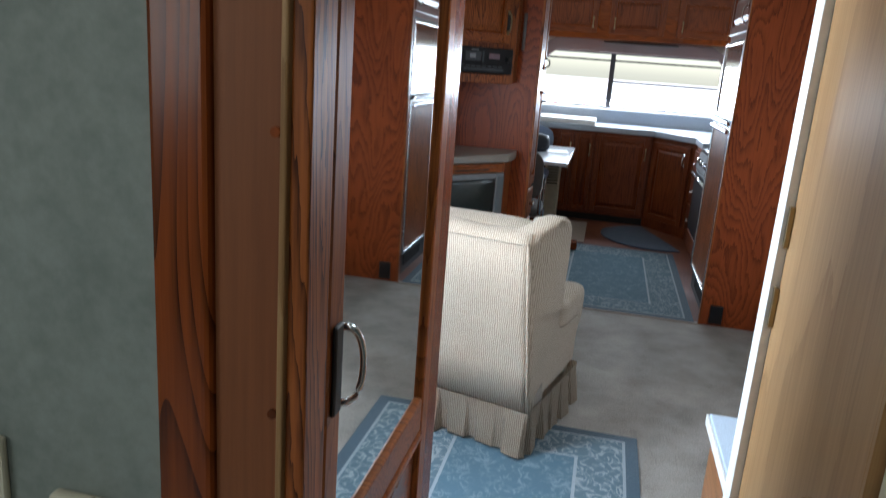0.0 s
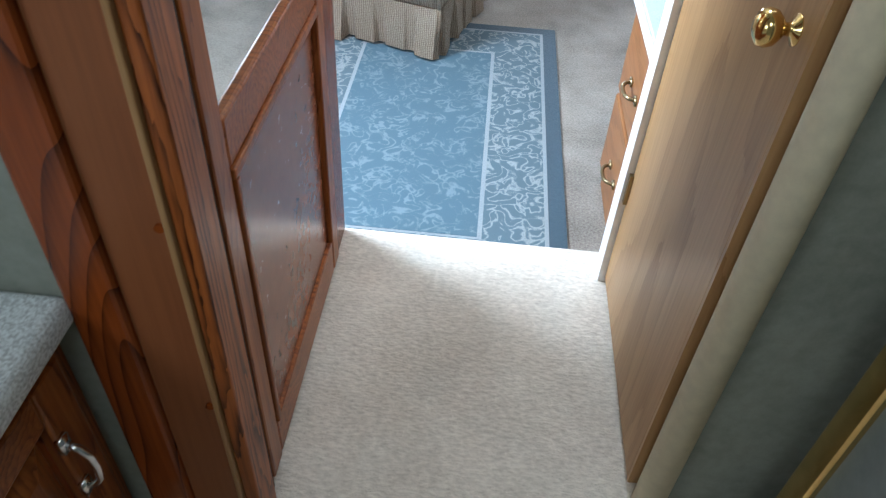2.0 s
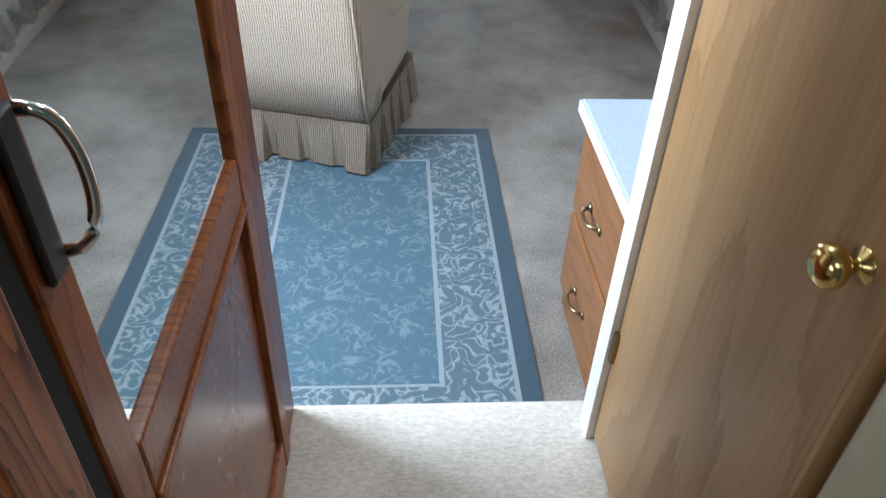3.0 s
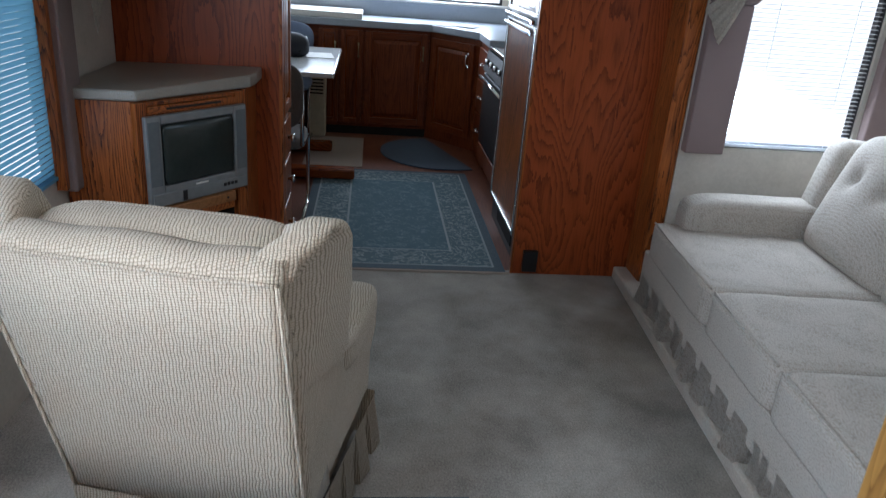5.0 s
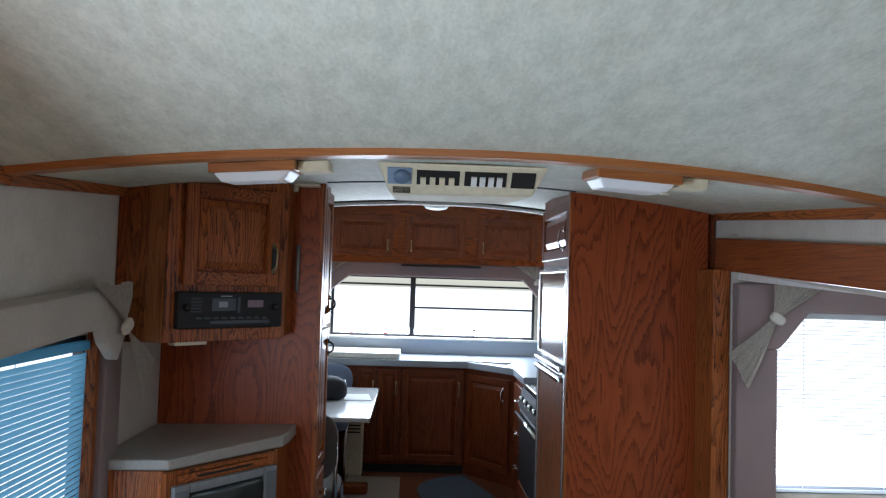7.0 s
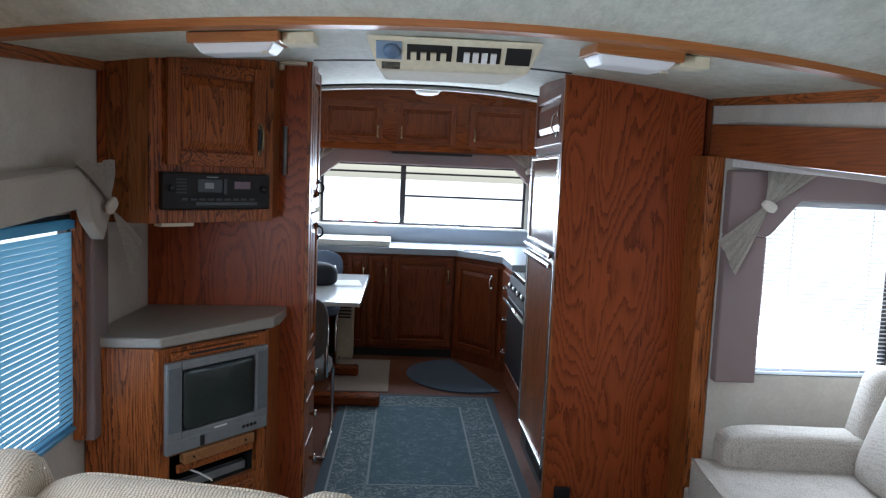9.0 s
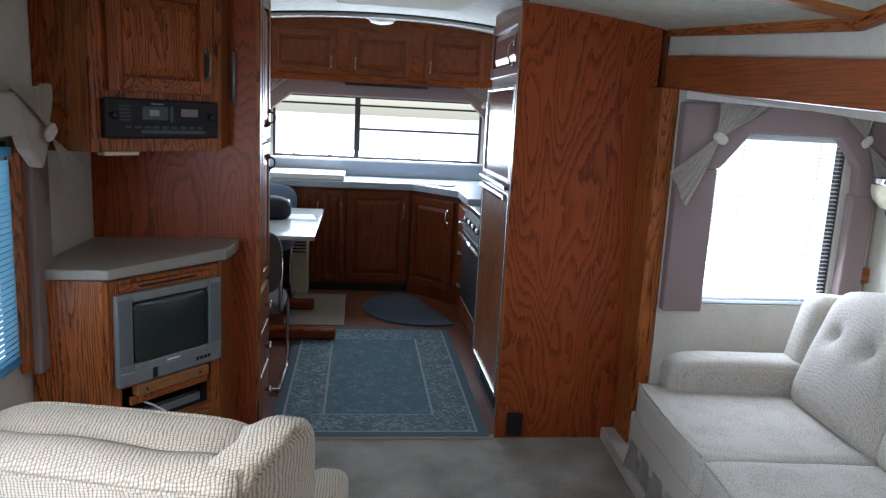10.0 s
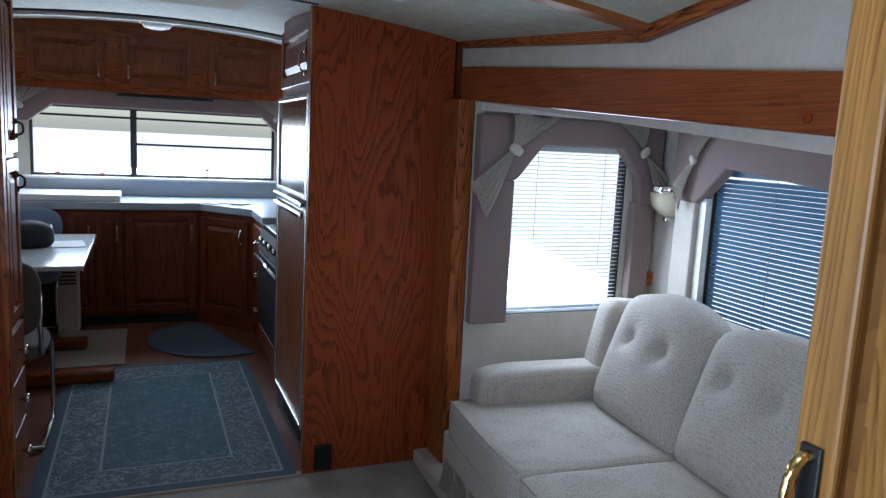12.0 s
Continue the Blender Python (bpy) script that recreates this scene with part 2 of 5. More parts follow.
RED_L, RED_D = (0.50, 0.150, 0.034), (0.045, 0.009, 0.003)
OAK = {a: wood("cabinet_oak_" + a, RED_L, RED_D, a, figure=66, wide=5.0, stretch=0.11, pores=0.8, jag=0.03, rings_share=0.42) for a in "xyz"}
HEADER = wood("header_oak", (0.36, 0.10, 0.026), (0.09, 0.018, 0.006), "y", figure=40, wide=9.0, stretch=0.04, pores=0.7, jag=0.015, rings_share=0.22)
BOLDOAK = wood("bold_grained_oak", (0.30, 0.095, 0.024), (0.035, 0.008, 0.004), "z", figure=48, wide=5.0, stretch=0.22, jag=0.04, rings_share=0.46)
PLY = wood("panel_plywood", (0.32, 0.070, 0.018), (0.080, 0.014, 0.005), "z", figure=54, wide=3.2, stretch=0.22, jag=0.03, rings_share=0.54, pores=0.42)
KIT = {a: wood("kitchen_oak_" + a, (0.29, 0.070, 0.020), (0.035, 0.007, 0.003), a, figure=40, rough=0.34, pores=0.7, jag=0.03, rings_share=0.20) for a in "xyz"}
GOLD = {a: wood("golden_oak_" + a, (0.40, 0.21, 0.055), (0.11, 0.045, 0.010), a, figure=48, wide=9.0, stretch=0.07, pores=0.7, jag=0.02, rings_share=0.32) for a in "xyz"}
TANOAK = wood("pale_brown_oak", (0.36, 0.15, 0.05), (0.12, 0.04, 0.012), "z", figure=40, wide=8.0, stretch=0.08, pores=0.7, rings_share=0.3)
# darker copy for door grooves: stain and groove shade in one colour
GOLD["groove"] = wood("golden_oak_groove", (0.20, 0.095, 0.025), (0.07, 0.028, 0.007), "z")
DRAWER = wood("drawer_oak", (0.36, 0.165, 0.062), (0.15, 0.055, 0.018), "y", figure=30, pores=0.6, jag=0.03)
TAN = wood("tan_door_skin", (0.47, 0.285, 0.13), (0.25, 0.125, 0.046), "z", figure=20, wide=3.0, rough=0.36, pores=0.65, jag=0.02)
CLOSET = {a: wood("closet_oak_" + a, (0.46, 0.15, 0.035), (0.09, 0.018, 0.005), a, figure=50, wide=6.0, pores=0.75, jag=0.03, rings_share=0.26, rough=0.3) for a in "xyz"}
TRIMOAK = {a: wood("trim_oak_" + a, (0.47, 0.19, 0.06), (0.20, 0.06, 0.016), a, figure=30, wide=8.0, stretch=0.05, pores=0.6, rings_share=0.15) for a in "xy"}
JAMB = wood("jamb_panel", (0.30, 0.108, 0.040), (0.17, 0.055, 0.020), "z", figure=8, wide=2.0, rough=0.5)
DARKOAK = {a: wood("dark_glossy_oak_" + a, (0.30, 0.068, 0.012), (0.014, 0.003, 0.002), a, rough=0.24, rings_share=0.4) for a in "xyz"}
CARPET = cloth("lounge_carpet", (0.40, 0.365, 0.32), (0.13, 0.115, 0.095), 150, 0.8, blotch=0.55, lo=0.36, hi=0.65)
HALLCARPET = cloth("hall_carpet", (0.78, 0.72, 0.625), (0.49, 0.44, 0.37), 1, 1.0, blotch=0.5, ribs=(70, 150, 150), lo=0.36, hi=0.64)
LIPCARPET = cloth("lip_carpet", (0.50, 0.455, 0.39), (0.30, 0.265, 0.22), 150, 0.8, blotch=0.5)
TWEED = ribbed("tweed", (0.56, 0.475, 0.365), (0.21, 0.165, 0.115))
SOFACLOTH = woven("sofa_cloth", (0.52, 0.48, 0.425), (0.28, 0.245, 0.205), 190.0, 0.6, 0.5, (0.28, 0.88))
VALANCE = cloth("mauve_cloth", (0.25, 0.185, 0.175), (0.175, 0.128, 0.122), 300, 0.2, blotch=0.3)
TAUPE = cloth("taupe_cloth", (0.44, 0.40, 0.345), (0.33, 0.295, 0.25), 260, 0.3, blotch=0.4)
LACE = cloth("lace_cloth", (0.58, 0.53, 0.455), (0.40, 0.36, 0.305), 120, 0.5, blotch=0.3)
WALLPAPER = mottled("cream_wallpaper", (0.57, 0.53, 0.465), (0.48, 0.445, 0.385))
GRAYPAPER = mottled("grey_wallpaper", (0.265, 0.285, 0.245), (0.185, 0.205, 0.175), s1=8, s2=45)
CEILCLOTH = mottled("ceiling_cloth", (0.63, 0.64, 0.545), (0.45, 0.465, 0.385), s1=22, s2=120, squash=0.4)
WHITE = plain("white_enamel", (0.78, 0.77, 0.74), 0.35)
CREAM = plain("cream_plastic", (0.66, 0.60, 0.43), 0.75)
IVORY = plain("ivory_plastic", (0.60, 0.54, 0.40), 0.4)
COUNTER = speckle("counter_laminate", (0.31, 0.29, 0.255), (0.23, 0.21, 0.18))
GREYTOP = speckle("vanity_laminate", (0.60, 0.65, 0.68), (0.42, 0.46, 0.49), 300)
BLUETOP = speckle("pale_blue_laminate", (0.46, 0.56, 0.66), (0.38, 0.47, 0.58))
KITTOP = speckle("kitchen_laminate", (0.36, 0.40, 0.46), (0.28, 0.32, 0.37))
BLACK = plain("black_plastic", (0.009, 0.009, 0.010), 0.42)
# near-black: painted shade for gaps, niches and slots, also for dark small parts
DARK = plain("gap_shade_and_dark_parts", (0.01, 0.009, 0.008), 0.8)
SILVER = plain("silver_plastic", (0.22, 0.23, 0.235), 0.4, 0.3)
CHROME = plain("chrome", (0.75, 0.75, 0.76), 0.14, 1.0)
BRASS = plain("brass", (0.78, 0.55, 0.22), 0.16, 1.0)
ANTIQUE = plain("antique_brass", (0.30, 0.235, 0.13), 0.3, 0.9)
STEEL = plain("steel_trim", (0.55, 0.55, 0.54), 0.25, 0.9)
ALU = plain("window_aluminium", (0.05, 0.05, 0.055), 0.35, 0.4)
SCREEN = plain("tube_glass", (0.022, 0.03, 0.028), 0.12)


def slat_material(name, colour, through_share):
    m, ns, ls, b = mat_nodes(name)
    b.inputs["Base Color"].default_value = (*colour, 1)
    b.inputs["Roughness"].default_value = 0.4
    t = ns.new("ShaderNodeBsdfTranslucent")
    t.inputs["Color"].default_value = (*colour, 1)
    mix = ns.new("ShaderNodeMixShader")
    mix.inputs[0].default_value = through_share
    ls.new(b.outputs[0], mix.inputs[1])
    ls.new(t.outputs[0], mix.inputs[2])
    ls.new(mix.outputs[0], ns["Material Output"].inputs["Surface"])
    return m


# slat copy tinted pale blue: sky light coming through is painted in
SLAT_SKYLIT = slat_material("skylit_blue_slat", (0.24, 0.50, 0.64), 0.6)
SLAT_PALE = slat_material("white_slat", (0.85, 0.88, 0.90), 0.6)
# slat copy darkened to blue-grey: backlit shade put into the colour
SLAT_BACKLIT = slat_material("backlit_shade_slat", (0.10, 0.20, 0.30), 0.3)
DARKTAUPE = cloth("dark_taupe_cloth", (0.12, 0.105, 0.095), (0.07, 0.062, 0.058), 200, 0.5)
BLUECLOTH = cloth("blue_chair_cloth", (0.20, 0.25, 0.36), (0.13, 0.17, 0.27), 220, 0.4)
BLUEMAT = cloth("dark_blue_mat", (0.045, 0.075, 0.12), (0.025, 0.045, 0.08), 180, 0.5)
BEIGEMAT = cloth("beige_mat", (0.34, 0.27, 0.22), (0.24, 0.19, 0.155), 160, 0.5)
VINYLFLOOR = wood("red_brown_floor", (0.20, 0.065, 0.03), (0.08, 0.022, 0.012), "y", rough=0.45)
RUG_BIND = cloth("rug_binding", (0.045, 0.085, 0.115), (0.03, 0.06, 0.085), 220, 0.5)
RUG_LINE = cloth("rug_line", (0.29, 0.335, 0.35), (0.19, 0.235, 0.26), 220, 0.5)
RUG_BORDER = floral("rug_scroll_border", (0.082, 0.132, 0.162), (0.265, 0.31, 0.32), 15, 0.5, 0.06, 0.55, 1.2)
RUG_FIELD = floral("rug_floral_field", (0.070, 0.130, 0.168), (0.145, 0.21, 0.24), 17, 0.53, 0.06, 0.5, 6.0)
RED = plain("red_plastic", (0.45, 0.04, 0.03), 0.4)
PAPER = plain("paper", (0.80, 0.80, 0.78), 0.7)
GROUNDMAT = mottled("pale_concrete", (0.66, 0.64, 0.60), (0.55, 0.53, 0.50), s1=0.4, s2=14)
MIRROR, _ns, _ls, _b = mat_nodes("mirror")
_b.inputs["Base Color"].default_value = (0.82, 0.85, 0.84, 1)
_b.inputs["Metallic"].default_value, _b.inputs["Roughness"].default_value = 1.0, 0.02
GLASS, _ns, _ls, _b = mat_nodes("window_glass")
_b.inputs["Base Color"].default_value = (0.95, 0.97, 0.97, 1)
_b.inputs["Transmission Weight"].default_value, _b.inputs["Roughness"].default_value, _b.inputs["IOR"].default_value = 1.0, 0.0, 1.02
DIFFUSER, _ns, _ls, _b = mat_nodes("ribbed_lens")
_b.inputs["Base Color"].default_value = (0.85, 0.86, 0.86, 1)
_b.inputs["Transmission Weight"].default_value, _b.inputs["Roughness"].default_value = 0.12, 0.45


# ---- building helpers ----
def root_of(ob):
    while ob.parent:
        ob = ob.parent
    return ob


def thing(name, at, label, category, group=""):
    ob = new(name)
    ob.empty_display_size = 0.05
    ob.location = at
    return tagged(ob, label, category, group)


def part(name, bm, material, parent=None, label="", m=None, smooth=False, bevel=0.0, segments=2):
    """Link a bmesh, in world metres, as one mesh object under a thing or a part."""
    if m is not None:
        bm.transform(m)
    if parent:
        bm.transform(Matrix.Translation(-Vector(root_of(parent).location)))
    bmesh.ops.recalc_face_normals(bm, faces=bm.faces)
    me = bpy.data.meshes.new(name)
    bm.to_mesh(me)
    bm.free()
    me.materials.append(material)
    if smooth:
        me.polygons.foreach_set("use_smooth", [True] * len(me.polygons))
    ob = new(name, me)
    if parent:
        ob.parent = parent
    if label:
        ob["label"] = label
    if bevel:
        mod = ob.modifiers.new("bevel", "BEVEL")
        mod.width, mod.segments, mod.limit_method = bevel, segments, "ANGLE"
    return ob


def structure(name, bm, material, label="", bevel=0.0, m=None):
    return tagged(part(name, bm, material, None, label, m, bevel=bevel), kind="structure")


def box(*spans):
    """A bmesh of boxes, each (x0, y0, z0, x1, y1, z1)."""
    bm = bmesh.new()
    for s in spans:
        add_box(bm, *s)
    return bm


def add_box(bm, x0, y0, z0, x1, y1, z1):
    m = Matrix.Translation(((x0 + x1) / 2, (y0 + y1) / 2, (z0 + z1) / 2)) @ Matrix.Diagonal((abs(x1 - x0), abs(y1 - y0), abs(z1 - z0), 1))
    bmesh.ops.create_cube(bm, size=1, matrix=m)


def prism(points, axis, a, b):
    """Extrude a polygon of 2D points along an axis from a to b."""
    bm = bmesh.new()
    put = {"x": lambda p, c: (c, p[0], p[1]), "y": lambda p, c: (p[0], c, p[1]), "z": lambda p, c: (p[0], p[1], c)}[axis]
    lo = [bm.verts.new(put(p, a)) for p in points]
    hi = [bm.verts.new(put(p, b)) for p in points]
    n = len(points)
    bm.faces.new(lo)
    bm.faces.new(hi[::-1])
    for i in range(n):
        bm.faces.new((lo[i], lo[(i + 1) % n], hi[(i + 1) % n], hi[i]))
    return bm


def hexa(bottom, top):
    """A solid from four bottom and four top corners."""
    bm = bmesh.new()
    lo = [bm.verts.new(p) for p in bottom]
    hi = [bm.verts.new(p) for p in top]
    bm.faces.new(lo)
    bm.faces.new(hi[::-1])
    for i in range(4):
        bm.faces.new((lo[i], lo[(i + 1) % 4], hi[(i + 1) % 4], hi[i]))
    return bm


def rod(points, r, sides=10, closed=False):
    """A round bar along a line of points."""
    bm = bmesh.new()
    pts = [Vector(p) for p in points]
    rings = []
    up = Vector((0.31, 0.17, 0.93))
    for i, p in enumerate(pts):
        d = (pts[min(i + 1, len(pts) - 1)] - pts[max(i - 1, 0)]).normalized()
        u = d.cross(up).normalized()
        v = d.cross(u)
        rings.append([bm.verts.new(p + r * (math.cos(2 * math.pi * k / sides) * u + math.sin(2 * math.pi * k / sides) * v)) for k in range(sides)])
    for a, c in zip(rings, rings[1:]):
        for k in range(sides):
            bm.faces.new((a[k], a[(k + 1) % sides], c[(k + 1) % sides], c[k]))
    bm.faces.new(rings[0])
    bm.faces.new(rings[-1])
    return bm


def lathe(profile, sides=20):
    """A turned body round z, from (radius, height) pairs."""
    bm = bmesh.new()
    rings = [[bm.verts.new((r * math.cos(2 * math.pi * k / sides), r * math.sin(2 * math.pi * k / sides), z)) for k in range(sides)] for r, z in profile]
    for a, c in zip(rings, rings[1:]):
        for k in range(sides):
            bm.faces.new((a[k], a[(k + 1) % sides], c[(k + 1) % sides], c[k]))
    bm.faces.new(rings[0])
    bm.faces.new(rings[-1])
    return bm


def cushion(w, d, h, power=5.0, puff=0.12, tufts=(), n=12):
    """A stuffed rounded box round its centre; tufts pull its upper face down at (x, y)."""
    bm = bmesh.new()
    bmesh.ops.create_cube(bm, size=2)
    bmesh.ops.subdivide_edges(bm, edges=bm.edges, cuts=n, use_grid_fill=True)
    for v in bm.verts:
        x, y, z = v.co
        s = (abs(x) ** power + abs(y) ** power + abs(z) ** power) ** (-1 / power)
        x, y, z = x * s, y * s, z * s
        z *= 1 + puff * (1 - x * x) * (1 - y * y) * 2
        px, py, pz = x * w / 2, y * d / 2, z * h / 2
        if z > 0.3:
            for tx, ty in tufts:
                r2 = (px - tx) ** 2 + (py - ty) ** 2
                pz -= 0.035 * math.exp(-r2 / 0.0016) + 0.018 * math.exp(-r2 / 0.012)
        pz += 0.004 * noise.noise((px * 9, py * 9, pz * 9 + w))
        v.co = (px, py, pz)
    return bm


def merge(target, bm):
    me = bpy.data.meshes.new("piece")
    bm.to_mesh(me)
    bm.free()
    target.from_mesh(me)
    bpy.data.meshes.remove(me)
    return target


def pull_handle(parent, at, m, material, length=0.10, name="handle"):
    """An arched cabinet pull, along local z, standing out along local -y."""
    pts = [(0, -0.002, -length / 2), (0, -0.018, -length / 2 + 0.008), (0, -0.026, -length / 4), (0, -0.028, 0), (0, -0.026, length / 4), (0, -0.018, length / 2 - 0.008), (0, -0.002, length / 2)]
    bm = rod(pts, 0.005, 8)
    for z in (-length / 2, length / 2):
        merge(bm, box((-0.008, -0.006, z - 0.012, 0.008, 0.002, z + 0.012)))
    return part(name, bm, material, parent, "", Matrix.Translation(at) @ m, smooth=True)


def panel_door(parent, w, h, m, woods, handle=None, handle_mat=None, name="door", stile=0.055, thick=0.02):
    """A frame-and-raised-panel door in its local xz plane, face towards local -y, lower corner at the origin of m."""
    # darker back panel: the groove's stain and shade are put into its colour
    d = part(name, box((stile * 0.7, -0.004, stile * 0.7, w - stile * 0.7, thick * 0.3, h - stile * 0.7)), woods.get("groove") or DARKOAK["z"], parent, "", m)
    for x in (0, w - stile):
        part("stile", box((x, -thick, 0, x + stile, thick * 0.2, h)), woods["z"], d, "", m, bevel=0.004)
    for z in (0, h - stile):
        part("rail", box((stile, -thick + 0.001, z, w - stile, thick * 0.2, z + stile)), woods["x"], d, "", m, bevel=0.004)
    a, c = stile + 0.011, stile + 0.042
    raised = hexa([(a, -0.005, a), (w - a, -0.005, a), (w - a, -0.005, h - a), (a, -0.005, h - a)], [(c, -0.017, c), (w - c, -0.017, c), (w - c, -0.017, h - c), (c, -0.017, h - c)])
    part("raised_panel", raised, woods["z"], d, "", m)
    if handle:
        hx, hz, length, turn = handle
        pull_handle(d, m @ Vector((hx, -thick, hz)), m.to_3x3().to_4x4() @ pose(0, 0, 0, 0, turn, 0), handle_mat or ANTIQUE, length)
    return d


def wall_boxes(axis, c0, c1, a0, a1, z0, z1, holes=()):
    """Boxes of a straight wall across an axis, between c0 and c1, with rectangular holes (a0, a1, z0, z1)."""
    spans, at = [], a0
    for h0, h1, b, t in sorted(holes):
        spans += [(at, h0, z0, z1), (h0, h1, z0, b), (h0, h1, t, z1)]
        at = h1
    spans.append((at, a1, z0, z1))
    out = []
    for p, q, b, t in spans:
        if q - p > 1e-4 and t - b > 1e-4:
            out.append((c0, p, b, c1, q, t) if axis == "x" else (p, c0, b, q, c1, t))
    return out


def ceil_z(x, y):
    """Height of the arched lower ceiling; it climbs towards the kitchen, and the lounge vault climbs the other way."""
    z = 2.014 - (0.068 if x > 0.2 else 0.054) * (x - 0.2) ** 2
    return z + (0.075 * (y - 3.38) if y >= 3.38 else 0.155 * (3.38 - y))


def wall_top(y, z, slope=0.072, y0=4.64):
    return z + slope * (y - y0)

# ---- structure ----
ground = structure("ground", box((-300, -300, -1.3, 300, 300, -0.9)), GROUNDMAT, "pale concrete ground outside")
structure("floor_lounge", box((-1.2, 1.49, -0.083, 1.5, 4.735, 0.0)), CARPET, "worn grey-beige carpet with dark stains")
structure("floor_kitchen", box((-1.2, 4.735, -0.08, 1.5, 8.35, -0.002)), VINYLFLOOR, "red-brown wood-look kitchen floor")
structure("floor_slide", hexa([(1.11, 2.10, 0.0), (2.45, 2.10, 0.0), (2.45, 4.69, 0.0), (1.275, 4.69, 0.0)], [(1.11, 2.10, 0.065), (2.45, 2.10, 0.065), (2.45, 4.69, 0.065), (1.275, 4.69, 0.065)]), LIPCARPET, "carpeted raised floor of the slide-out", bevel=0.012)
structure("floor_hall", box((-1.2, -1.25, -0.08, 1.5, 1.508, 0.185)), HALLCARPET, "cream cut-pile carpet on the raised hall floor", bevel=0.018)
# outer walls
LW = (1.75, 3.99, 0.635, 1.42)
structure("wall_left", box(*wall_boxes("x", -1.21, -1.15, -1.25, 8.36, -0.1, 2.7, [(-0.55, 0.05, 1.3, 1.8), LW])), WALLPAPER, "cream mottled wallpaper wall with a window")
structure("wall_right", box(*wall_boxes("x", 1.45, 1.5, -1.25, 1.95, -0.1, 2.8), *wall_boxes("x", 1.45, 1.5, 4.66, 8.36, -0.1, 2.8)), WALLPAPER, "cream wall")
structure("wall_over_slide", hexa([(1.45, 1.95, 1.50), (1.5, 1.95, 1.50), (1.5, 4.66, 1.75), (1.45, 4.66, 1.75)], [(1.45, 1.95, 2.8), (1.5, 1.95, 2.8), (1.5, 4.66, 2.8), (1.45, 4.66, 2.8)]), WALLPAPER, "cream wall above the slide-out opening")
KW = (-0.775, 1.165, 1.12, 1.70)
structure("wall_kitchen", box(*wall_boxes("y", 8.25, 8.31, -1.15, 1.45, -0.1, 2.8, [KW])), WALLPAPER, "cream kitchen end wall with a wide window")
structure("wall_bath_end", box((-1.15, -1.25, 0.185, 1.45, -1.2, 2.6)), GRAYPAPER, "grey wallpaper wall")
# slide-out room
SW = (1.615, 2.26, 0.762, 1.57)
structure("wall_slide_end", box(*wall_boxes("y", 4.5, 4.56, 1.4225, 2.5, 0.0, 1.9, [SW])), WALLPAPER, "cream slide-out end wall with a window")
SW2 = (2.35, 4.12, 0.79, 1.5)
structure("wall_slide_side", box(*wall_boxes("x", 2.44, 2.5, 1.9, 4.5, 0.0, 1.9, [SW2])), WALLPAPER, "cream slide-out outer wall with a wide window")
structure("wall_slide_near", box((1.5, 1.9, 0.0, 2.5, 1.95, 1.9)), WALLPAPER, "cream slide-out end wall")
structure("ceiling_slide", hexa([(1.455, 1.95, 1.56), (2.44, 1.95, 1.56), (2.44, 4.5, 1.70), (1.455, 4.5, 1.70)], [(1.455, 1.95, 1.6), (2.44, 1.95, 1.6), (2.44, 4.5, 1.74), (1.455, 4.5, 1.74)]), WHITE, "white slide-out ceiling")


def ceiling_sheet(name, y0, y1, material, label, x0=-1.2, x1=1.5, n=24):
    bm = bmesh.new()
    rows = []
    for y in (y0, y1):
        yy = y + (1e-6 if y == y0 and y0 == 3.38 else 0)
        f = (lambda x: ceil_z(x, 3.38) + 0.155 * (3.38 - y)) if y1 <= 3.38 else (lambda x: ceil_z(x, max(yy, 3.38)))
        rows.append([[bm.verts.new((x0 + (x1 - x0) * i / n, y, f(x0 + (x1 - x0) * i / n) + dz)) for i in range(n + 1)] for dz in (0, 0.04)])
    for k in (0, 1):
        for i in range(n):
            bm.faces.new((rows[0][k][i], rows[0][k][i + 1], rows[1][k][i + 1], rows[1][k][i]))
    for j in (0, 1):
        for i in range(n):
            bm.faces.new((rows[j][0][i], rows[j][0][i + 1], rows[j][1][i + 1], rows[j][1][i]))
    return structure(name, bm, material, label)


ceiling_sheet("ceiling_lounge", 2.05, 3.38, CEILCLOTH, "grey-green mottled vaulted lounge ceiling")
# ceiling split round a hole added for the lounge fill lamp
ceiling_sheet("ceiling_lounge_vent_left", 1.65, 2.05, CEILCLOTH, "grey-green mottled vaulted lounge ceiling", -1.2, 0.0, 12)
ceiling_sheet("ceiling_lounge_vent_right", 1.65, 2.05, CEILCLOTH, "grey-green mottled vaulted lounge ceiling", 0.4, 1.5, 12)
ceiling_sheet("ceiling_lounge_front", 1.40, 1.65, CEILCLOTH, "grey-green mottled vaulted lounge ceiling")
# unseen cover, added to keep sun out of that hole
structure("roof_vent", box((-0.02, 1.63, 2.36, 0.42, 2.07, 2.44)), WHITE, "white box added over the unseen lounge ceiling hole")
ceiling_sheet("ceiling_kitchen", 3.38, 8.3, CEILCLOTH, "pale arched kitchen ceiling")
# the hole is added for the bath's overhead fill lamp
structure("ceiling_bath", box(*[(-1.15, -1.2, 2.25, 1.45, -0.78, 2.29), (-1.15, -0.22, 2.25, 1.45, 1.4, 2.29), (-1.15, -0.78, 2.25, -0.28, -0.22, 2.29), (0.28, -0.78, 2.25, 1.45, -0.22, 2.29)]), CEILCLOTH, "grey mottled bathroom ceiling with a hole added for a fill lamp")


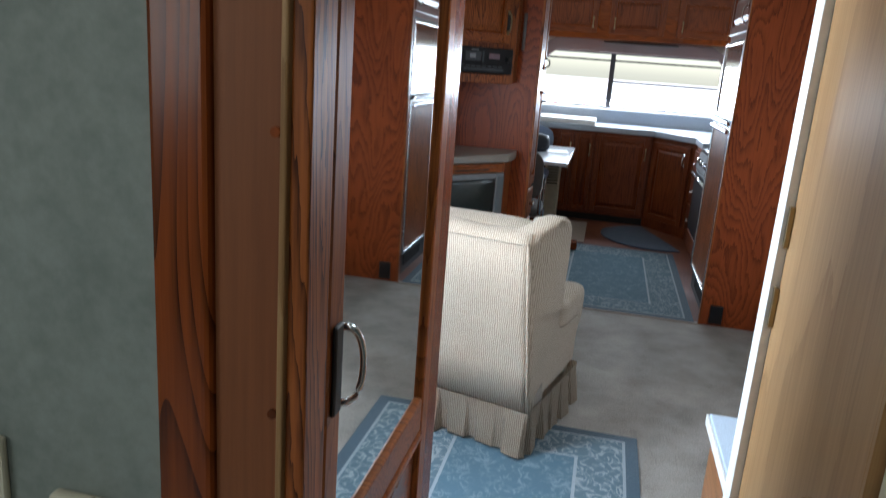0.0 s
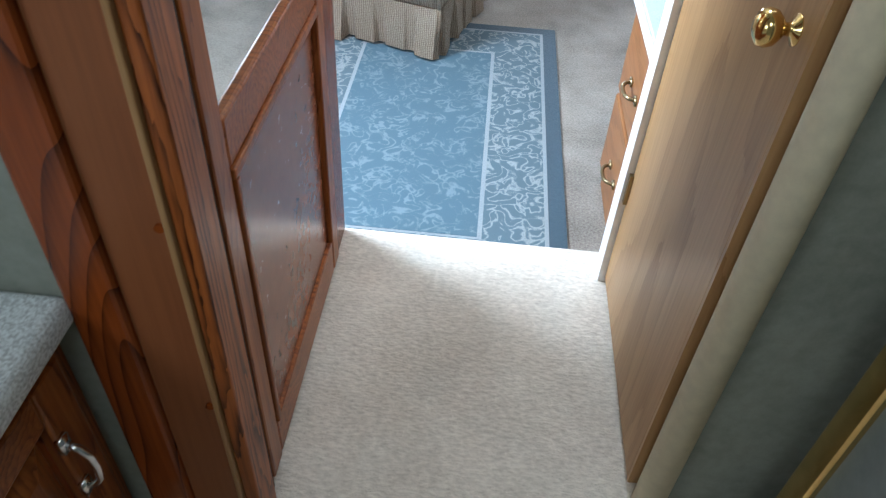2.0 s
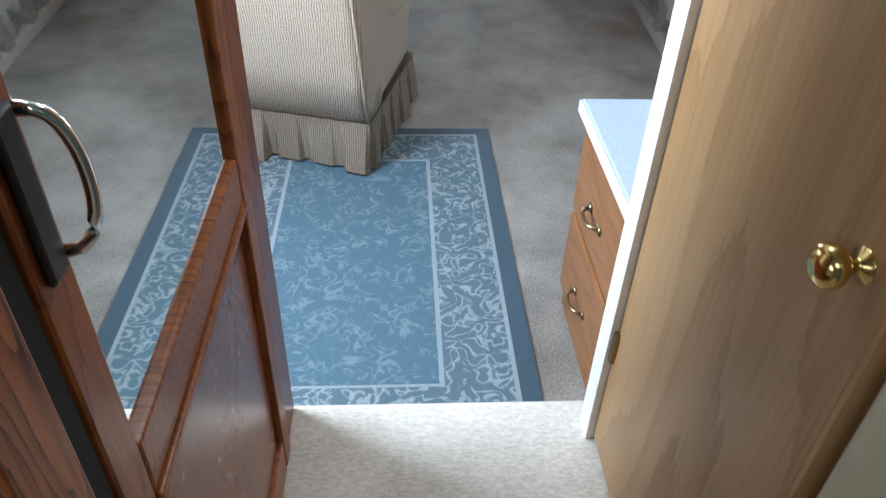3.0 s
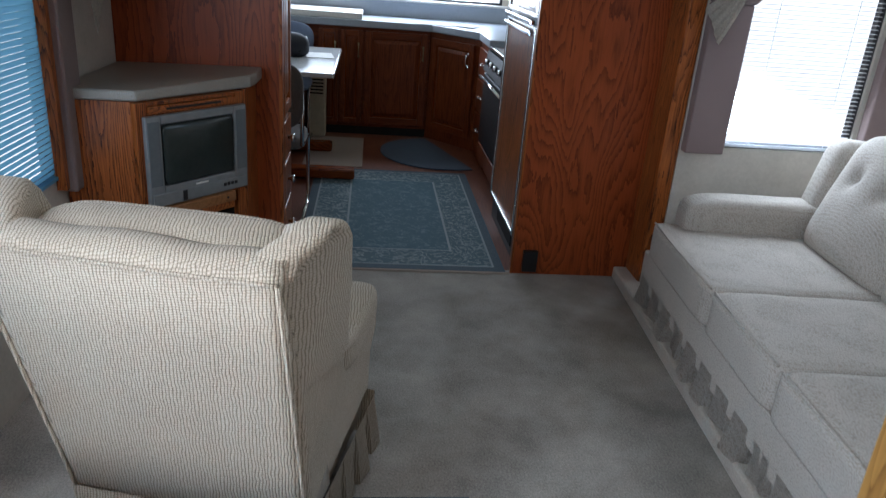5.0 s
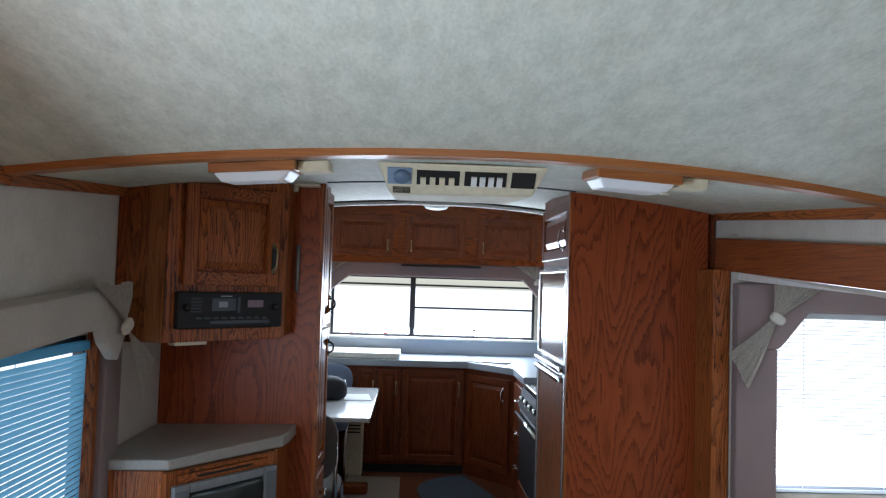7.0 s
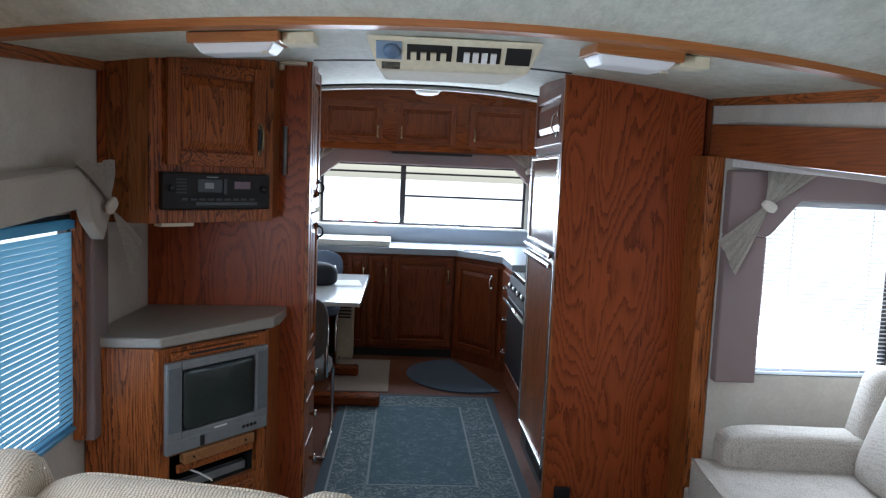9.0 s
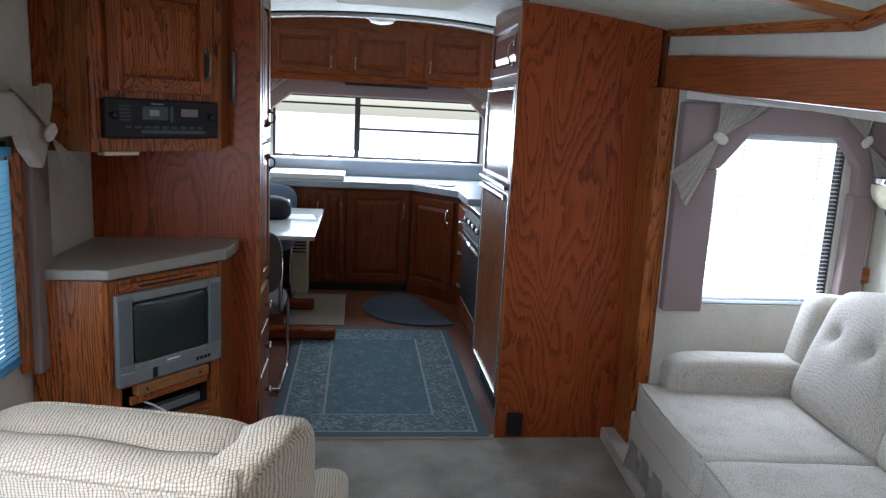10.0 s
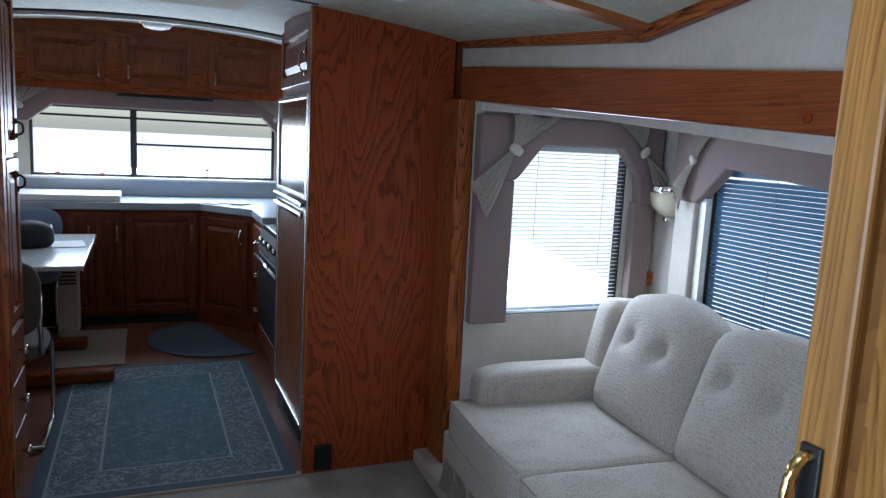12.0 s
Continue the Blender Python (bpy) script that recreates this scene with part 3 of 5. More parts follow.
def arch_trim(name, y0, y1, dz0, dz1, material, x0=-1.15, x1=1.45, n=24, label=""):
    bm = bmesh.new()
    rows = []
    for i in range(n + 1):
        x = x0 + (x1 - x0) * i / n
        z = ceil_z(x, max(y0, 3.38))
        rows.append([bm.verts.new(p) for p in ((x, y0, z + dz0), (x, y1, z + dz0), (x, y1, z + dz1), (x, y0, z + dz1))])
    for a, c in zip(rows, rows[1:]):
        for k in range(4):
            bm.faces.new((a[k], a[(k + 1) % 4], c[(k + 1) % 4], c[k]))
    bm.faces.new(rows[0])
    bm.faces.new(rows[-1])
    return structure(name, bm, material, label)


arch_trim("trim_arch", 3.328, 3.384, -0.013, 0.055, TRIMOAK["x"], label="bent oak moulding across the ceiling")
arch_trim("trim_kitchen_seam", 6.88, 6.92, -0.035, 0.01, WHITE, label="white ceiling seam moulding")
arch_trim("trim_ceiling_seam", 4.60, 4.622, -0.004, 0.01, DARK, -0.40, 0.74, label="dark seam across the ceiling")
arch_trim("trim_kitchen_seam_dark", 6.84, 6.879, -0.010, 0.01, DARK, label="dark strip along the ceiling seam")


def along_wall(name, x0, x1, ya, yb, za0, za1, zb0, zb1, material, label, bevel=0.004):
    bm = hexa([(x0, ya, za0), (x1, ya, za0), (x1, yb, zb0), (x0, yb, zb0)], [(x0, ya, za1), (x1, ya, za1), (x1, yb, zb1), (x0, yb, zb1)])
    return structure(name, bm, material, label, bevel)


for side, (xa, xb, zoff) in {"right": (1.415, 1.448, 0.0), "left": (-1.148, -1.12, 0.006)}.items():
    zk = 1.873 + zoff
    along_wall("trim_ceiling_" + side, xa, xb, 3.37, 4.69, zk, zk + 0.042, zk + 0.108, zk + 0.15, OAK["y"], "oak cornice moulding")
    along_wall("trim_vault_" + side, xa, xb, 1.46, 3.365, zk + 0.29, zk + 0.332, zk, zk + 0.042, OAK["y"], "oak cornice moulding")
# header beam and jamb of the slide-out opening
along_wall("trim_slide_header", 1.395, 1.447, 1.95, 4.62, 1.556, 1.686, 1.746, 1.892, HEADER, "oak header beam over the slide-out opening", 0.008)
# unseen filler, added to block sun leaking through the corner joint
structure("wall_slide_filler", box((1.4225, 4.561, -0.1, 1.56, 4.659, 1.9)), WALLPAPER, "cream filler added to stop sun at the slide-out corner")
structure("trim_slide_jamb", box((1.341, 4.497, 0.0, 1.42, 4.695, 1.745)), OAK["z"], "oak jamb beside the slide-out opening", 0.008)

# partitions
structure("wall_partition", box((-1.148, 4.72, 0.0, -0.436, 4.765, 2.14)), PLY, "oak plywood partition beside the kitchen opening")
structure("wall_fridge_panel", box((0.7435, 4.70, 0.0, 1.398, 4.725, 2.16)), PLY, "oak plywood panel with bold cathedral grain")
structure("trim_panel_edge", box((0.733, 4.695, 0.0, 0.743, 4.727, 2.12)), OAK["z"], "oak edge strip of the plywood panel")
structure("trim_partition_edge", box((-0.4355, 4.712, 0.0, -0.419, 4.766, 2.12)), OAK["z"], "oak edge strip of the partition")
# hall partition with the closet
structure("wall_bath_left", box((-1.15, 0.724, 0.185, -0.379, 0.765, 2.25)), GRAYPAPER, "grey wallpaper wall beside the hall")
structure("trim_hall_casing", box((-0.378, 0.710, 0.185, -0.317, 0.765, 2.25)), DARKOAK["z"], "dark glossy oak casing", 0.006)
structure("trim_hall_jamb", box((-0.316, 0.720, 0.185, -0.2505, 0.765, 2.25)), JAMB, "flat brown jamb panel with screw plugs")
# the jamb's lit edge, its highlight painted as a paler strip
structure("trim_hall_jamb_edge", box((-0.250, 0.716, 0.185, -0.243, 0.765, 2.25)), TAN, "jamb edge strip with its highlight painted as paler oak", 0.002)
structure("trim_closet_near", box((-0.2425, 0.722, 0.185, -0.222, 0.78, 2.25)), OAK["z"], "oak closet stop", 0.003)
# solid fill; the shade between stop and door is painted near-black
structure("trim_closet_gap", box((-0.30, 0.781, 0.185, -0.245, 0.83, 2.25)), DARK, "near-black fill painted as shade in the gap beside the closet door")
structure("trim_closet_far", box((-0.31, 1.385, 0.185, -0.250, 1.495, 2.25)), DARKOAK["z"], "dark oak closet post", 0.004)
structure("wall_closet", box((-1.15, 0.80, 0.185, -0.305, 1.50, 2.25)), OAK["z"], "closet carcass")
structure("wall_hall_right", box((0.378, 0.865, 0.185, 1.45, 1.50, 2.25)), GRAYPAPER, "grey wallpaper wall beside the hall door")
structure("wall_over_hall", box((-1.15, 1.405, 2.25, 1.45, 1.455, 2.75)), CEILCLOTH, "wall above the hall opening")
bead = structure("trim_corner_bead", rod([(0.380, 0.866, 0.185), (0.380, 0.866, 2.25)], 0.026, 24), CREAM, "rounded cream corner moulding")
bead.data.polygons.foreach_set("use_smooth", [True] * len(bead.data.polygons))
structure("trim_door_jamb", box((0.336, 1.40, 0.185, 0.41, 1.452, 2.25)), WHITE, "white painted door jamb")
# unseen box above the ceiling hole, added to block the sun
structure("roof_light", box((-0.3, -0.8, 2.30, 0.3, -0.2, 2.42)), WHITE, "white box added to keep sun out of the bath ceiling hole")
for i, z in enumerate((1.415, 1.138, 0.856, 0.57)):
    structure("trim_plug_%d" % (i + 1), rod([(-0.2540, 0.7205, z), (-0.2540, 0.716, z)], 0.005, 10), DARKOAK["z"], "dark screw plug")

structure("trim_plug_5", rod([(1.395, 2.72, 1.645), (1.391, 2.72, 1.645)], 0.012, 12), DARKOAK["z"], "dark screw plug")


# ---- windows ----
def blind(name, axis, c, a0, a1, z0, z1, label, tilt, SLAT, pitch=0.0128, depth=0.0145):
    """A mini blind: head rail, slats that share one mesh, bottom rail, cords."""
    mid = (a0 + a1) / 2
    at = (c, mid, z0) if axis == "x" else (mid, c, z0)
    b = thing(name, at, label, "blind")
    half = (a1 - a0) / 2 - 0.006

    def span(p0, p1, zz0, zz1, d0, d1):
        return (c + d0, mid + p0, zz0, c + d1, mid + p1, zz1) if axis == "x" else (mid + p0, c + d0, zz0, mid + p1, c + d1, zz1)
    part("head_rail", box(span(-half, half, z1 - 0.03, z1, -0.014, 0.014)), SLAT, b)
    part("bottom_rail", box(span(-half, half, z0, z0 + 0.012, -0.012, 0.012)), SLAT, b)
    for p in (-half * 0.6, half * 0.6):
        part("cord", box(span(p - 0.001, p + 0.001, z0, z1 - 0.03, -0.0165, -0.0145)), SLAT, b)
    first = None
    n = int((z1 - z0 - 0.05) / pitch)
    for i in range(n):
        z = 0.02 + pitch * (i + 0.5)
        if first is None:
            bm = bmesh.new()
            rows = []
            for s in (-half, half):
                row = []
                for k in range(4):
                    u = (k / 3 - 0.5) * depth
                    h = 0.0025 * (1 - (2 * k / 3 - 1) ** 2)
                    q = Vector((u * math.cos(tilt), 0, u * math.sin(tilt) + h))
                    row.append(bm.verts.new((q.x, s, q.z) if axis == "x" else (s, q.x, q.z)))
                rows.append(row)
            for k in range(3):
                bm.faces.new((rows[0][k], rows[0][k + 1], rows[1][k + 1], rows[1][k]))
            me = bpy.data.meshes.new("slat")
            bm.to_mesh(me)
            bm.free()
            me.materials.append(SLAT)
            first = me
        o = new("slat", first)
        o.parent, o.location = b, (0, 0, z)
    return b


def window(name, axis, c, a0, a1, z0, z1, label, bars=(), rails=()):
    """Aluminium frame and panes in a wall's hole; bars split it along the wall, rails across (from, to, z)."""
    w = thing(name, (c, (a0 + a1) / 2, z0) if axis == "x" else ((a0 + a1) / 2, c, z0), label, "window")
    tagged(w, kind="structure")

    def span(p0, p1, zz0, zz1, d=0.018):
        return (c - d, p0, zz0, c + d, p1, zz1) if axis == "x" else (p0, c - d, zz0, p1, c + d, zz1)
    f = 0.022
    part("window_frame", box(span(a0, a1, z0, z0 + f), span(a0, a1, z1 - f, z1), span(a0, a0 + f, z0 + f, z1 - f), span(a1 - f, a1, z0 + f, z1 - f)), ALU, w)
    for p, wd in bars:
        part("mullion", box(span(p - wd / 2, p + wd / 2, z0 + f, z1 - f, 0.02)), ALU, w)
    for p0, p1, z in rails:
        part("rail", box(span(p0, p1, z - 0.009, z + 0.009, 0.012)), ALU, w)
    edges = [a0 + f] + [p for p, _ in bars] + [a1 - f]
    for p, q in zip(edges, edges[1:]):
        pane = part("pane", box(span(p, q, z0 + f, z1 - f, 0.002)), GLASS, w)
        pane.visible_shadow = False
    return w


window("window_1", "y", 8.275, *KW, "wide dark-framed sliding window over the kitchen counter", bars=[(-0.005, 0.05)], rails=[(0.02, 1.145, 1.40), (-0.755, 1.145, 1.615)])
kitchen_window = bpy.data.objects["window_1"]
for p in (-0.58, -0.25):
    part("latch", box((p - 0.02, 8.248, 1.143, p + 0.02, 8.256, 1.158)), RED, kitchen_window, "small red latch")
part("crank", rod([(0.585, 8.256, 1.145), (0.585, 8.235, 1.165), (0.585, 8.235, 1.20)], 0.006, 8), ALU, kitchen_window)
part("crank_grip", rod([(0.555, 8.235, 1.20), (0.615, 8.235, 1.20)], 0.007, 8), ALU, kitchen_window)
window("window_2", "y", 4.535, *SW, "bright window in the slide-out end wall")
# unseen window, added so the bath's side fill has an opening
window("window_5", "x", -1.185, -0.55, 0.05, 1.3, 1.8, "small unseen window added for the bath fill lamp")
window("window_3", "x", 2.475, *SW2, "wide window behind the sofa", bars=[(3.1, 0.03)])
window("window_4", "x", -1.185, *LW, "wide lounge window", bars=[(2.9, 0.03)])
blind("mini_blind", "x", -1.150, 1.77, 3.97, 0.64, 1.40, "mini blind half closed over the lounge window, sky glow painted pale blue", 1.22, SLAT_SKYLIT, 0.0205, 0.0235)
blind("mini_blind", "y", 4.512, 1.625, 2.25, 0.77, 1.565, "pale mini blind with open slats in the slide-out window", 0.08, SLAT_PALE, 0.019, 0.016)
blind("mini_blind", "x", 2.452, 2.37, 4.10, 0.80, 1.495, "mini blind lowered behind the sofa, its backlit shade painted blue-grey", -0.98, SLAT_BACKLIT, 0.0205, 0.0235)


# ---- things: rugs ----
def rug(name, x0, y0, x1, y1, label, z=0.0, bind=0.05, border=0.17, shrink=0.0):
    r = thing(name, ((x0 + x1) / 2, (y0 + y1) / 2, z), label, "rug", "matching blue rugs")

    def ring(n, i0, i1, top, mat):
        bm = bmesh.new()
        loops = [[bm.verts.new((x0 + i if a else x1 - i, y0 + i * (1 - shrink) if c else y1 - i, zz)) for a, c in ((1, 1), (0, 1), (0, 0), (1, 0))] for i, zz in ((i0, z + 0.001), (i0, z + top), (i1, z + top), (i1, z + 0.001))]
        for p, q in zip(loops, loops[1:] + loops[:1]):
            for k in range(4):
                bm.faces.new((p[k], p[(k + 1) % 4], q[(k + 1) % 4], q[k]))
        part(n, bm, mat, r)
    ring("binding", 0.0, bind, 0.007, RUG_BIND)
    ring("outer_line", bind, bind + 0.012, 0.0085, RUG_LINE)
    ring("scroll_border", bind + 0.012, bind + border, 0.0095, RUG_BORDER)
    ring("inner_line", bind + border, bind + border + 0.013, 0.0085, RUG_LINE)
    i = bind + border + 0.013
    part("field", box((x0 + i, y0 + i * (1 - shrink), z + 0.001, x1 - i, y1 - i, z + 0.0095)), RUG_FIELD, r)
    return r


rug("rug", -0.66, 1.515, 0.312, 3.01, "blue-grey rug with scroll border before the hall step", border=0.185, shrink=0.22)
rug("rug", -0.385, 4.70, 0.71, 6.51, "blue rug with pale scroll border on the kitchen floor", border=0.205)
mat1 = thing("floor_mat", (-0.25, 7.1, 0), "beige mat under the dining table", "mat")
part("mat", box((-0.50, 6.57, 0.0, -0.057, 7.48, 0.008)), BEIGEMAT, mat1, bevel=0.003)
mat2 = thing("floor_mat", (0.5, 7.1, 0), "dark blue half-round mat before the kitchen cabinets", "mat")
ma, mb = Vector((0.785, 6.64)), Vector((0.475, 7.58))
mid, half, out2 = (ma + mb) / 2, (mb - ma) / 2, Vector((-0.52, -0.17))
arc = [mid + half * math.cos(math.pi * k / 18) + out2 * math.sin(math.pi * k / 18) ** 0.8 for k in range(19)]
part("mat", prism([tuple(p) for p in arc], "z", 0.0, 0.009), BLUEMAT, mat2)


# ---- upholstery ----
def skirt(a, c, outward, height, pleats, depth=0.016, seed=0):
    """A box-pleated valance sheet between two floor points."""
    rnd = random.Random(seed)
    bm = bmesh.new()
    a, c, o = Vector((*a, 0)), Vector((*c, 0)), Vector((*outward, 0))
    n = pleats * 10
    rows = []
    sway = [rnd.uniform(-0.008, 0.014) for _ in range(pleats + 1)]
    lift = [rnd.uniform(0.0, 0.026) for _ in range(pleats + 1)]
    for i in range(n + 1):
        u = i / n
        k, f = int(u * pleats), (u * pleats) % 1
        gap = -depth * 1.6 if f < 0.22 else depth * (1.3 + sway[min(k, pleats)] * 60 + 0.5 * math.sin(f * 5.0 + k))
        col = []
        for j in range(4):
            v = j / 3
            p = a.lerp(c, u) + o * (gap * v + sway[min(k, pleats)] * v)
            col.append(bm.verts.new((p.x, p.y, height - (height - 0.006 - lift[min(k, pleats)]) * v)))
        rows.append(col)
    for p, q in zip(rows, rows[1:]):
        for j in range(3):
            bm.faces.new((p[j], q[j], q[j + 1], p[j + 1]))
    geo = bmesh.ops.solidify(bm, geom=bm.faces[:], thickness=0.006)
    return bm


def armchair(x, y, turn):
    """A swivel rocker seen from behind: leaning back panel, padded top, loose back cushion, wings that run down into the arms."""
    ch = thing("armchair", (x, y, 0), "beige tweed rocker armchair with pleated skirt", "armchair")
    m = pose(x, y, 0, 0, 0, turn)
    hw = 0.307

    def ease(a, c, v):
        t = max(0.0, min(1.0, (v - a) / (c - a)))
        return t * t * (3 - 2 * t)

    def back_y(z):
        return -0.115 * (z - 0.2) / 0.684

    def shape(bm, side):
        """Wings spread outwards from the back's edge; arms lean in a little."""
        for v in bm.verts:
            yy, zz = v.co.y, v.co.z
            up = ease(0.35, 0.9, zz)
            v.co.x += side * (up * ((-0.026 if side > 0 else 0.082) + 0.085 * ease(-0.12, 0.06, yy)) - 0.02 * ease(0.2, 0.6, yy))
        return bm

    n = 16
    bm = bmesh.new()
    rows = []
    prof = [(0.20, 0.0), (0.37, 0.0), (0.54, 0.0), (0.71, 0.0), (0.884, 0.0), (0.905, 0.014), (0.918, 0.04), (0.922, 0.075), (0.912, 0.105), (0.87, 0.12), (0.5, 0.15), (0.2, 0.16)]
    for k in range(n + 1):
        u = 2 * k / n - 1
        row = []
        for z, d in prof:
            wide = hw + (-0.023 if u > 0 else 0.085) * (z - 0.2) / 0.684
            sag = -0.010 * (1 - u * u) * ease(0.25, 0.6, z) if d == 0.0 else 0.0
            row.append(bm.verts.new((u * wide, back_y(min(z, 0.884)) + d + sag, z + (0.008 * noise.noise((u * 3, z * 4, 2.0)) if d > 0.02 else 0))))
        rows.append(row)
    for a, c in zip(rows, rows[1:]):
        for k in range(len(prof)):
            bm.faces.new((a[k], c[k], c[(k + 1) % len(prof)], a[(k + 1) % len(prof)]))
    bm.faces.new(rows[0])
    bm.faces.new(rows[-1][::-1])
    part("back_panel", bm, TWEED, ch, m=m, smooth=True)
    cm = m @ pose(-0.045, 0.095, 0.690, 12, -1.5, 0)
    part("back_cushion", cushion(0.66, 0.165, 0.45, 7.0, 0.04), TWEED, ch, m=cm, smooth=True)
    for yy in (-0.070, 0.070):
        part("cushion_piping", rod([cm @ Vector((0.318 * math.copysign(abs(math.cos(a)) ** 0.35, math.cos(a)), yy, 0.223 * math.sin(a) ** 0.35)) for a in [math.pi * (0.02 + 0.96 * k / 24) for k in range(25)]], 0.0045, 8), TWEED, ch, smooth=True)
    part("seat_cushion", cushion(0.46, 0.56, 0.17, 5.0, 0.12), TWEED, ch, m=m @ pose(0.0, 0.42, 0.40), smooth=True)
    part("base", box((-0.27, 0.06, 0.09, 0.27, 0.62, 0.33)), TWEED, ch, m=m, bevel=0.03, segments=3)
    wing = [(0.0, 0.20), (-0.032, 0.39), (-0.065, 0.59), (-0.095, 0.76), (-0.115, 0.884), (-0.095, 0.908), (-0.055, 0.931), (-0.01, 0.953), (0.028, 0.967), (0.062, 0.971), (0.095, 0.960), (0.122, 0.932), (0.14, 0.885), (0.152, 0.80), (0.175, 0.69), (0.23, 0.605), (0.32, 0.575), (0.44, 0.567), (0.55, 0.562), (0.615, 0.545), (0.65, 0.50), (0.655, 0.43), (0.635, 0.34), (0.62, 0.2)]
    part("wing_and_arm", shape(prism(wing, "x", hw - 0.10, hw), 1), TWEED, ch, m=m, bevel=0.049, segments=6, smooth=True)
    part("wing_and_arm", shape(prism(wing, "x", -hw, -hw + 0.10), -1), TWEED, ch, m=m, bevel=0.049, segments=6, smooth=True)
    part("arm_pad", cushion(0.13, 0.42, 0.15, 3.4, 0.05), TWEED, ch, m=m @ pose(hw - 0.058, 0.46, 0.505, -2, 0, 2), smooth=True)
    part("arm_pad", cushion(0.13, 0.42, 0.15, 3.4, 0.05), TWEED, ch, m=m @ pose(-hw + 0.058, 0.46, 0.505, -2, 0, -2), smooth=True)
    for side in (-1, 1):
        part("piping", rod([(side * (hw - 0.002 + (-0.023 if side > 0 else 0.085) * (z - 0.2) / 0.684), back_y(z) - 0.003, z) for z in (0.2, 0.37, 0.54, 0.71, 0.884)], 0.0055, 8), TWEED, ch, m=m, smooth=True)
    part("piping", rod([(u * (hw + (-0.023 if u > 0 else 0.085)), -0.118 - 0.010 * (1 - u * u), 0.887) for u in [-1 + k / 8 for k in range(17)]], 0.0045, 8), TWEED, ch, m=m, smooth=True)
    part("skirt", skirt((-hw - 0.004, -0.006), (hw + 0.004, -0.006), (0, -1), 0.20, 5, 0.009, seed=2), TWEED, ch, m=m)
    part("skirt", skirt((hw + 0.004, 0.0), (hw + 0.004, 0.60), (1, 0), 0.20, 5, 0.010, seed=3), TWEED, ch, m=m)
    part("skirt", skirt((-hw - 0.004, 0.60), (-hw - 0.004, 0.0), (-1, 0), 0.205, 5, seed=4), TWEED, ch, m=m)
    part("skirt", skirt((hw, 0.61), (-hw, 0.61), (0, 1), 0.205, 6, seed=5), TWEED, ch, m=m)
    part("swivel_base", lathe([(0.20, 0.0), (0.20, 0.03), (0.05, 0.05), (0.05, 0.10)]), BLACK, ch, m=m @ pose(0, 0.33, 0.010))
    return ch


armchair(-0.429, 2.764, -15)


def back_pad(w, h, t, tufts=()):
    """A tufted back pad: square foot, arched top, stuffed face towards local -y; foot centre at the origin."""
    n, k = 22, 20
    bm = bmesh.new()
    grids = []
    for side in (-1, 1):
        g = []
        for j in range(k + 1):
            v = j / k
            row = []
            for i in range(n + 1):
                u = 2 * i / n - 1
                top = h * (1 - 0.13 * abs(u) ** 2.4)
                px, pz = u * w / 2, v * top
                full = max(0.0, 1 - abs(u) ** 7) ** 0.5 * max(0.0, 1 - abs(2 * v - 1) ** 7) ** 0.5
                py = -t * full * (0.75 + 0.25 * math.cos(u * 1.3) * math.cos((v - 0.45) * 1.8)) if side < 0 else t * 0.25 * full
                if side < 0:
                    for tx, tz in tufts:
                        r2 = (px - tx) ** 2 + (pz - tz) ** 2
                        crease = math.exp(-((px - tx) * 0.8 - (pz - tz) * 0.6) ** 2 / 0.00035) * math.exp(-r2 / 0.004)
                        py += 0.030 * math.exp(-r2 / 0.0011) + 0.012 * math.exp(-r2 / 0.009) + 0.010 * crease
                py += 0.002 * noise.noise((px * 12, pz * 12, w))
                row.append(bm.verts.new((px, py, pz)))
            g.append(row)
        grids.append(g)
    for g in grids:
        for j in range(k):
            for i in range(n):
                bm.faces.new((g[j][i], g[j][i + 1], g[j + 1][i + 1], g[j + 1][i]))
    bmesh.ops.remove_doubles(bm, verts=bm.verts, dist=0.0005)
    return bm


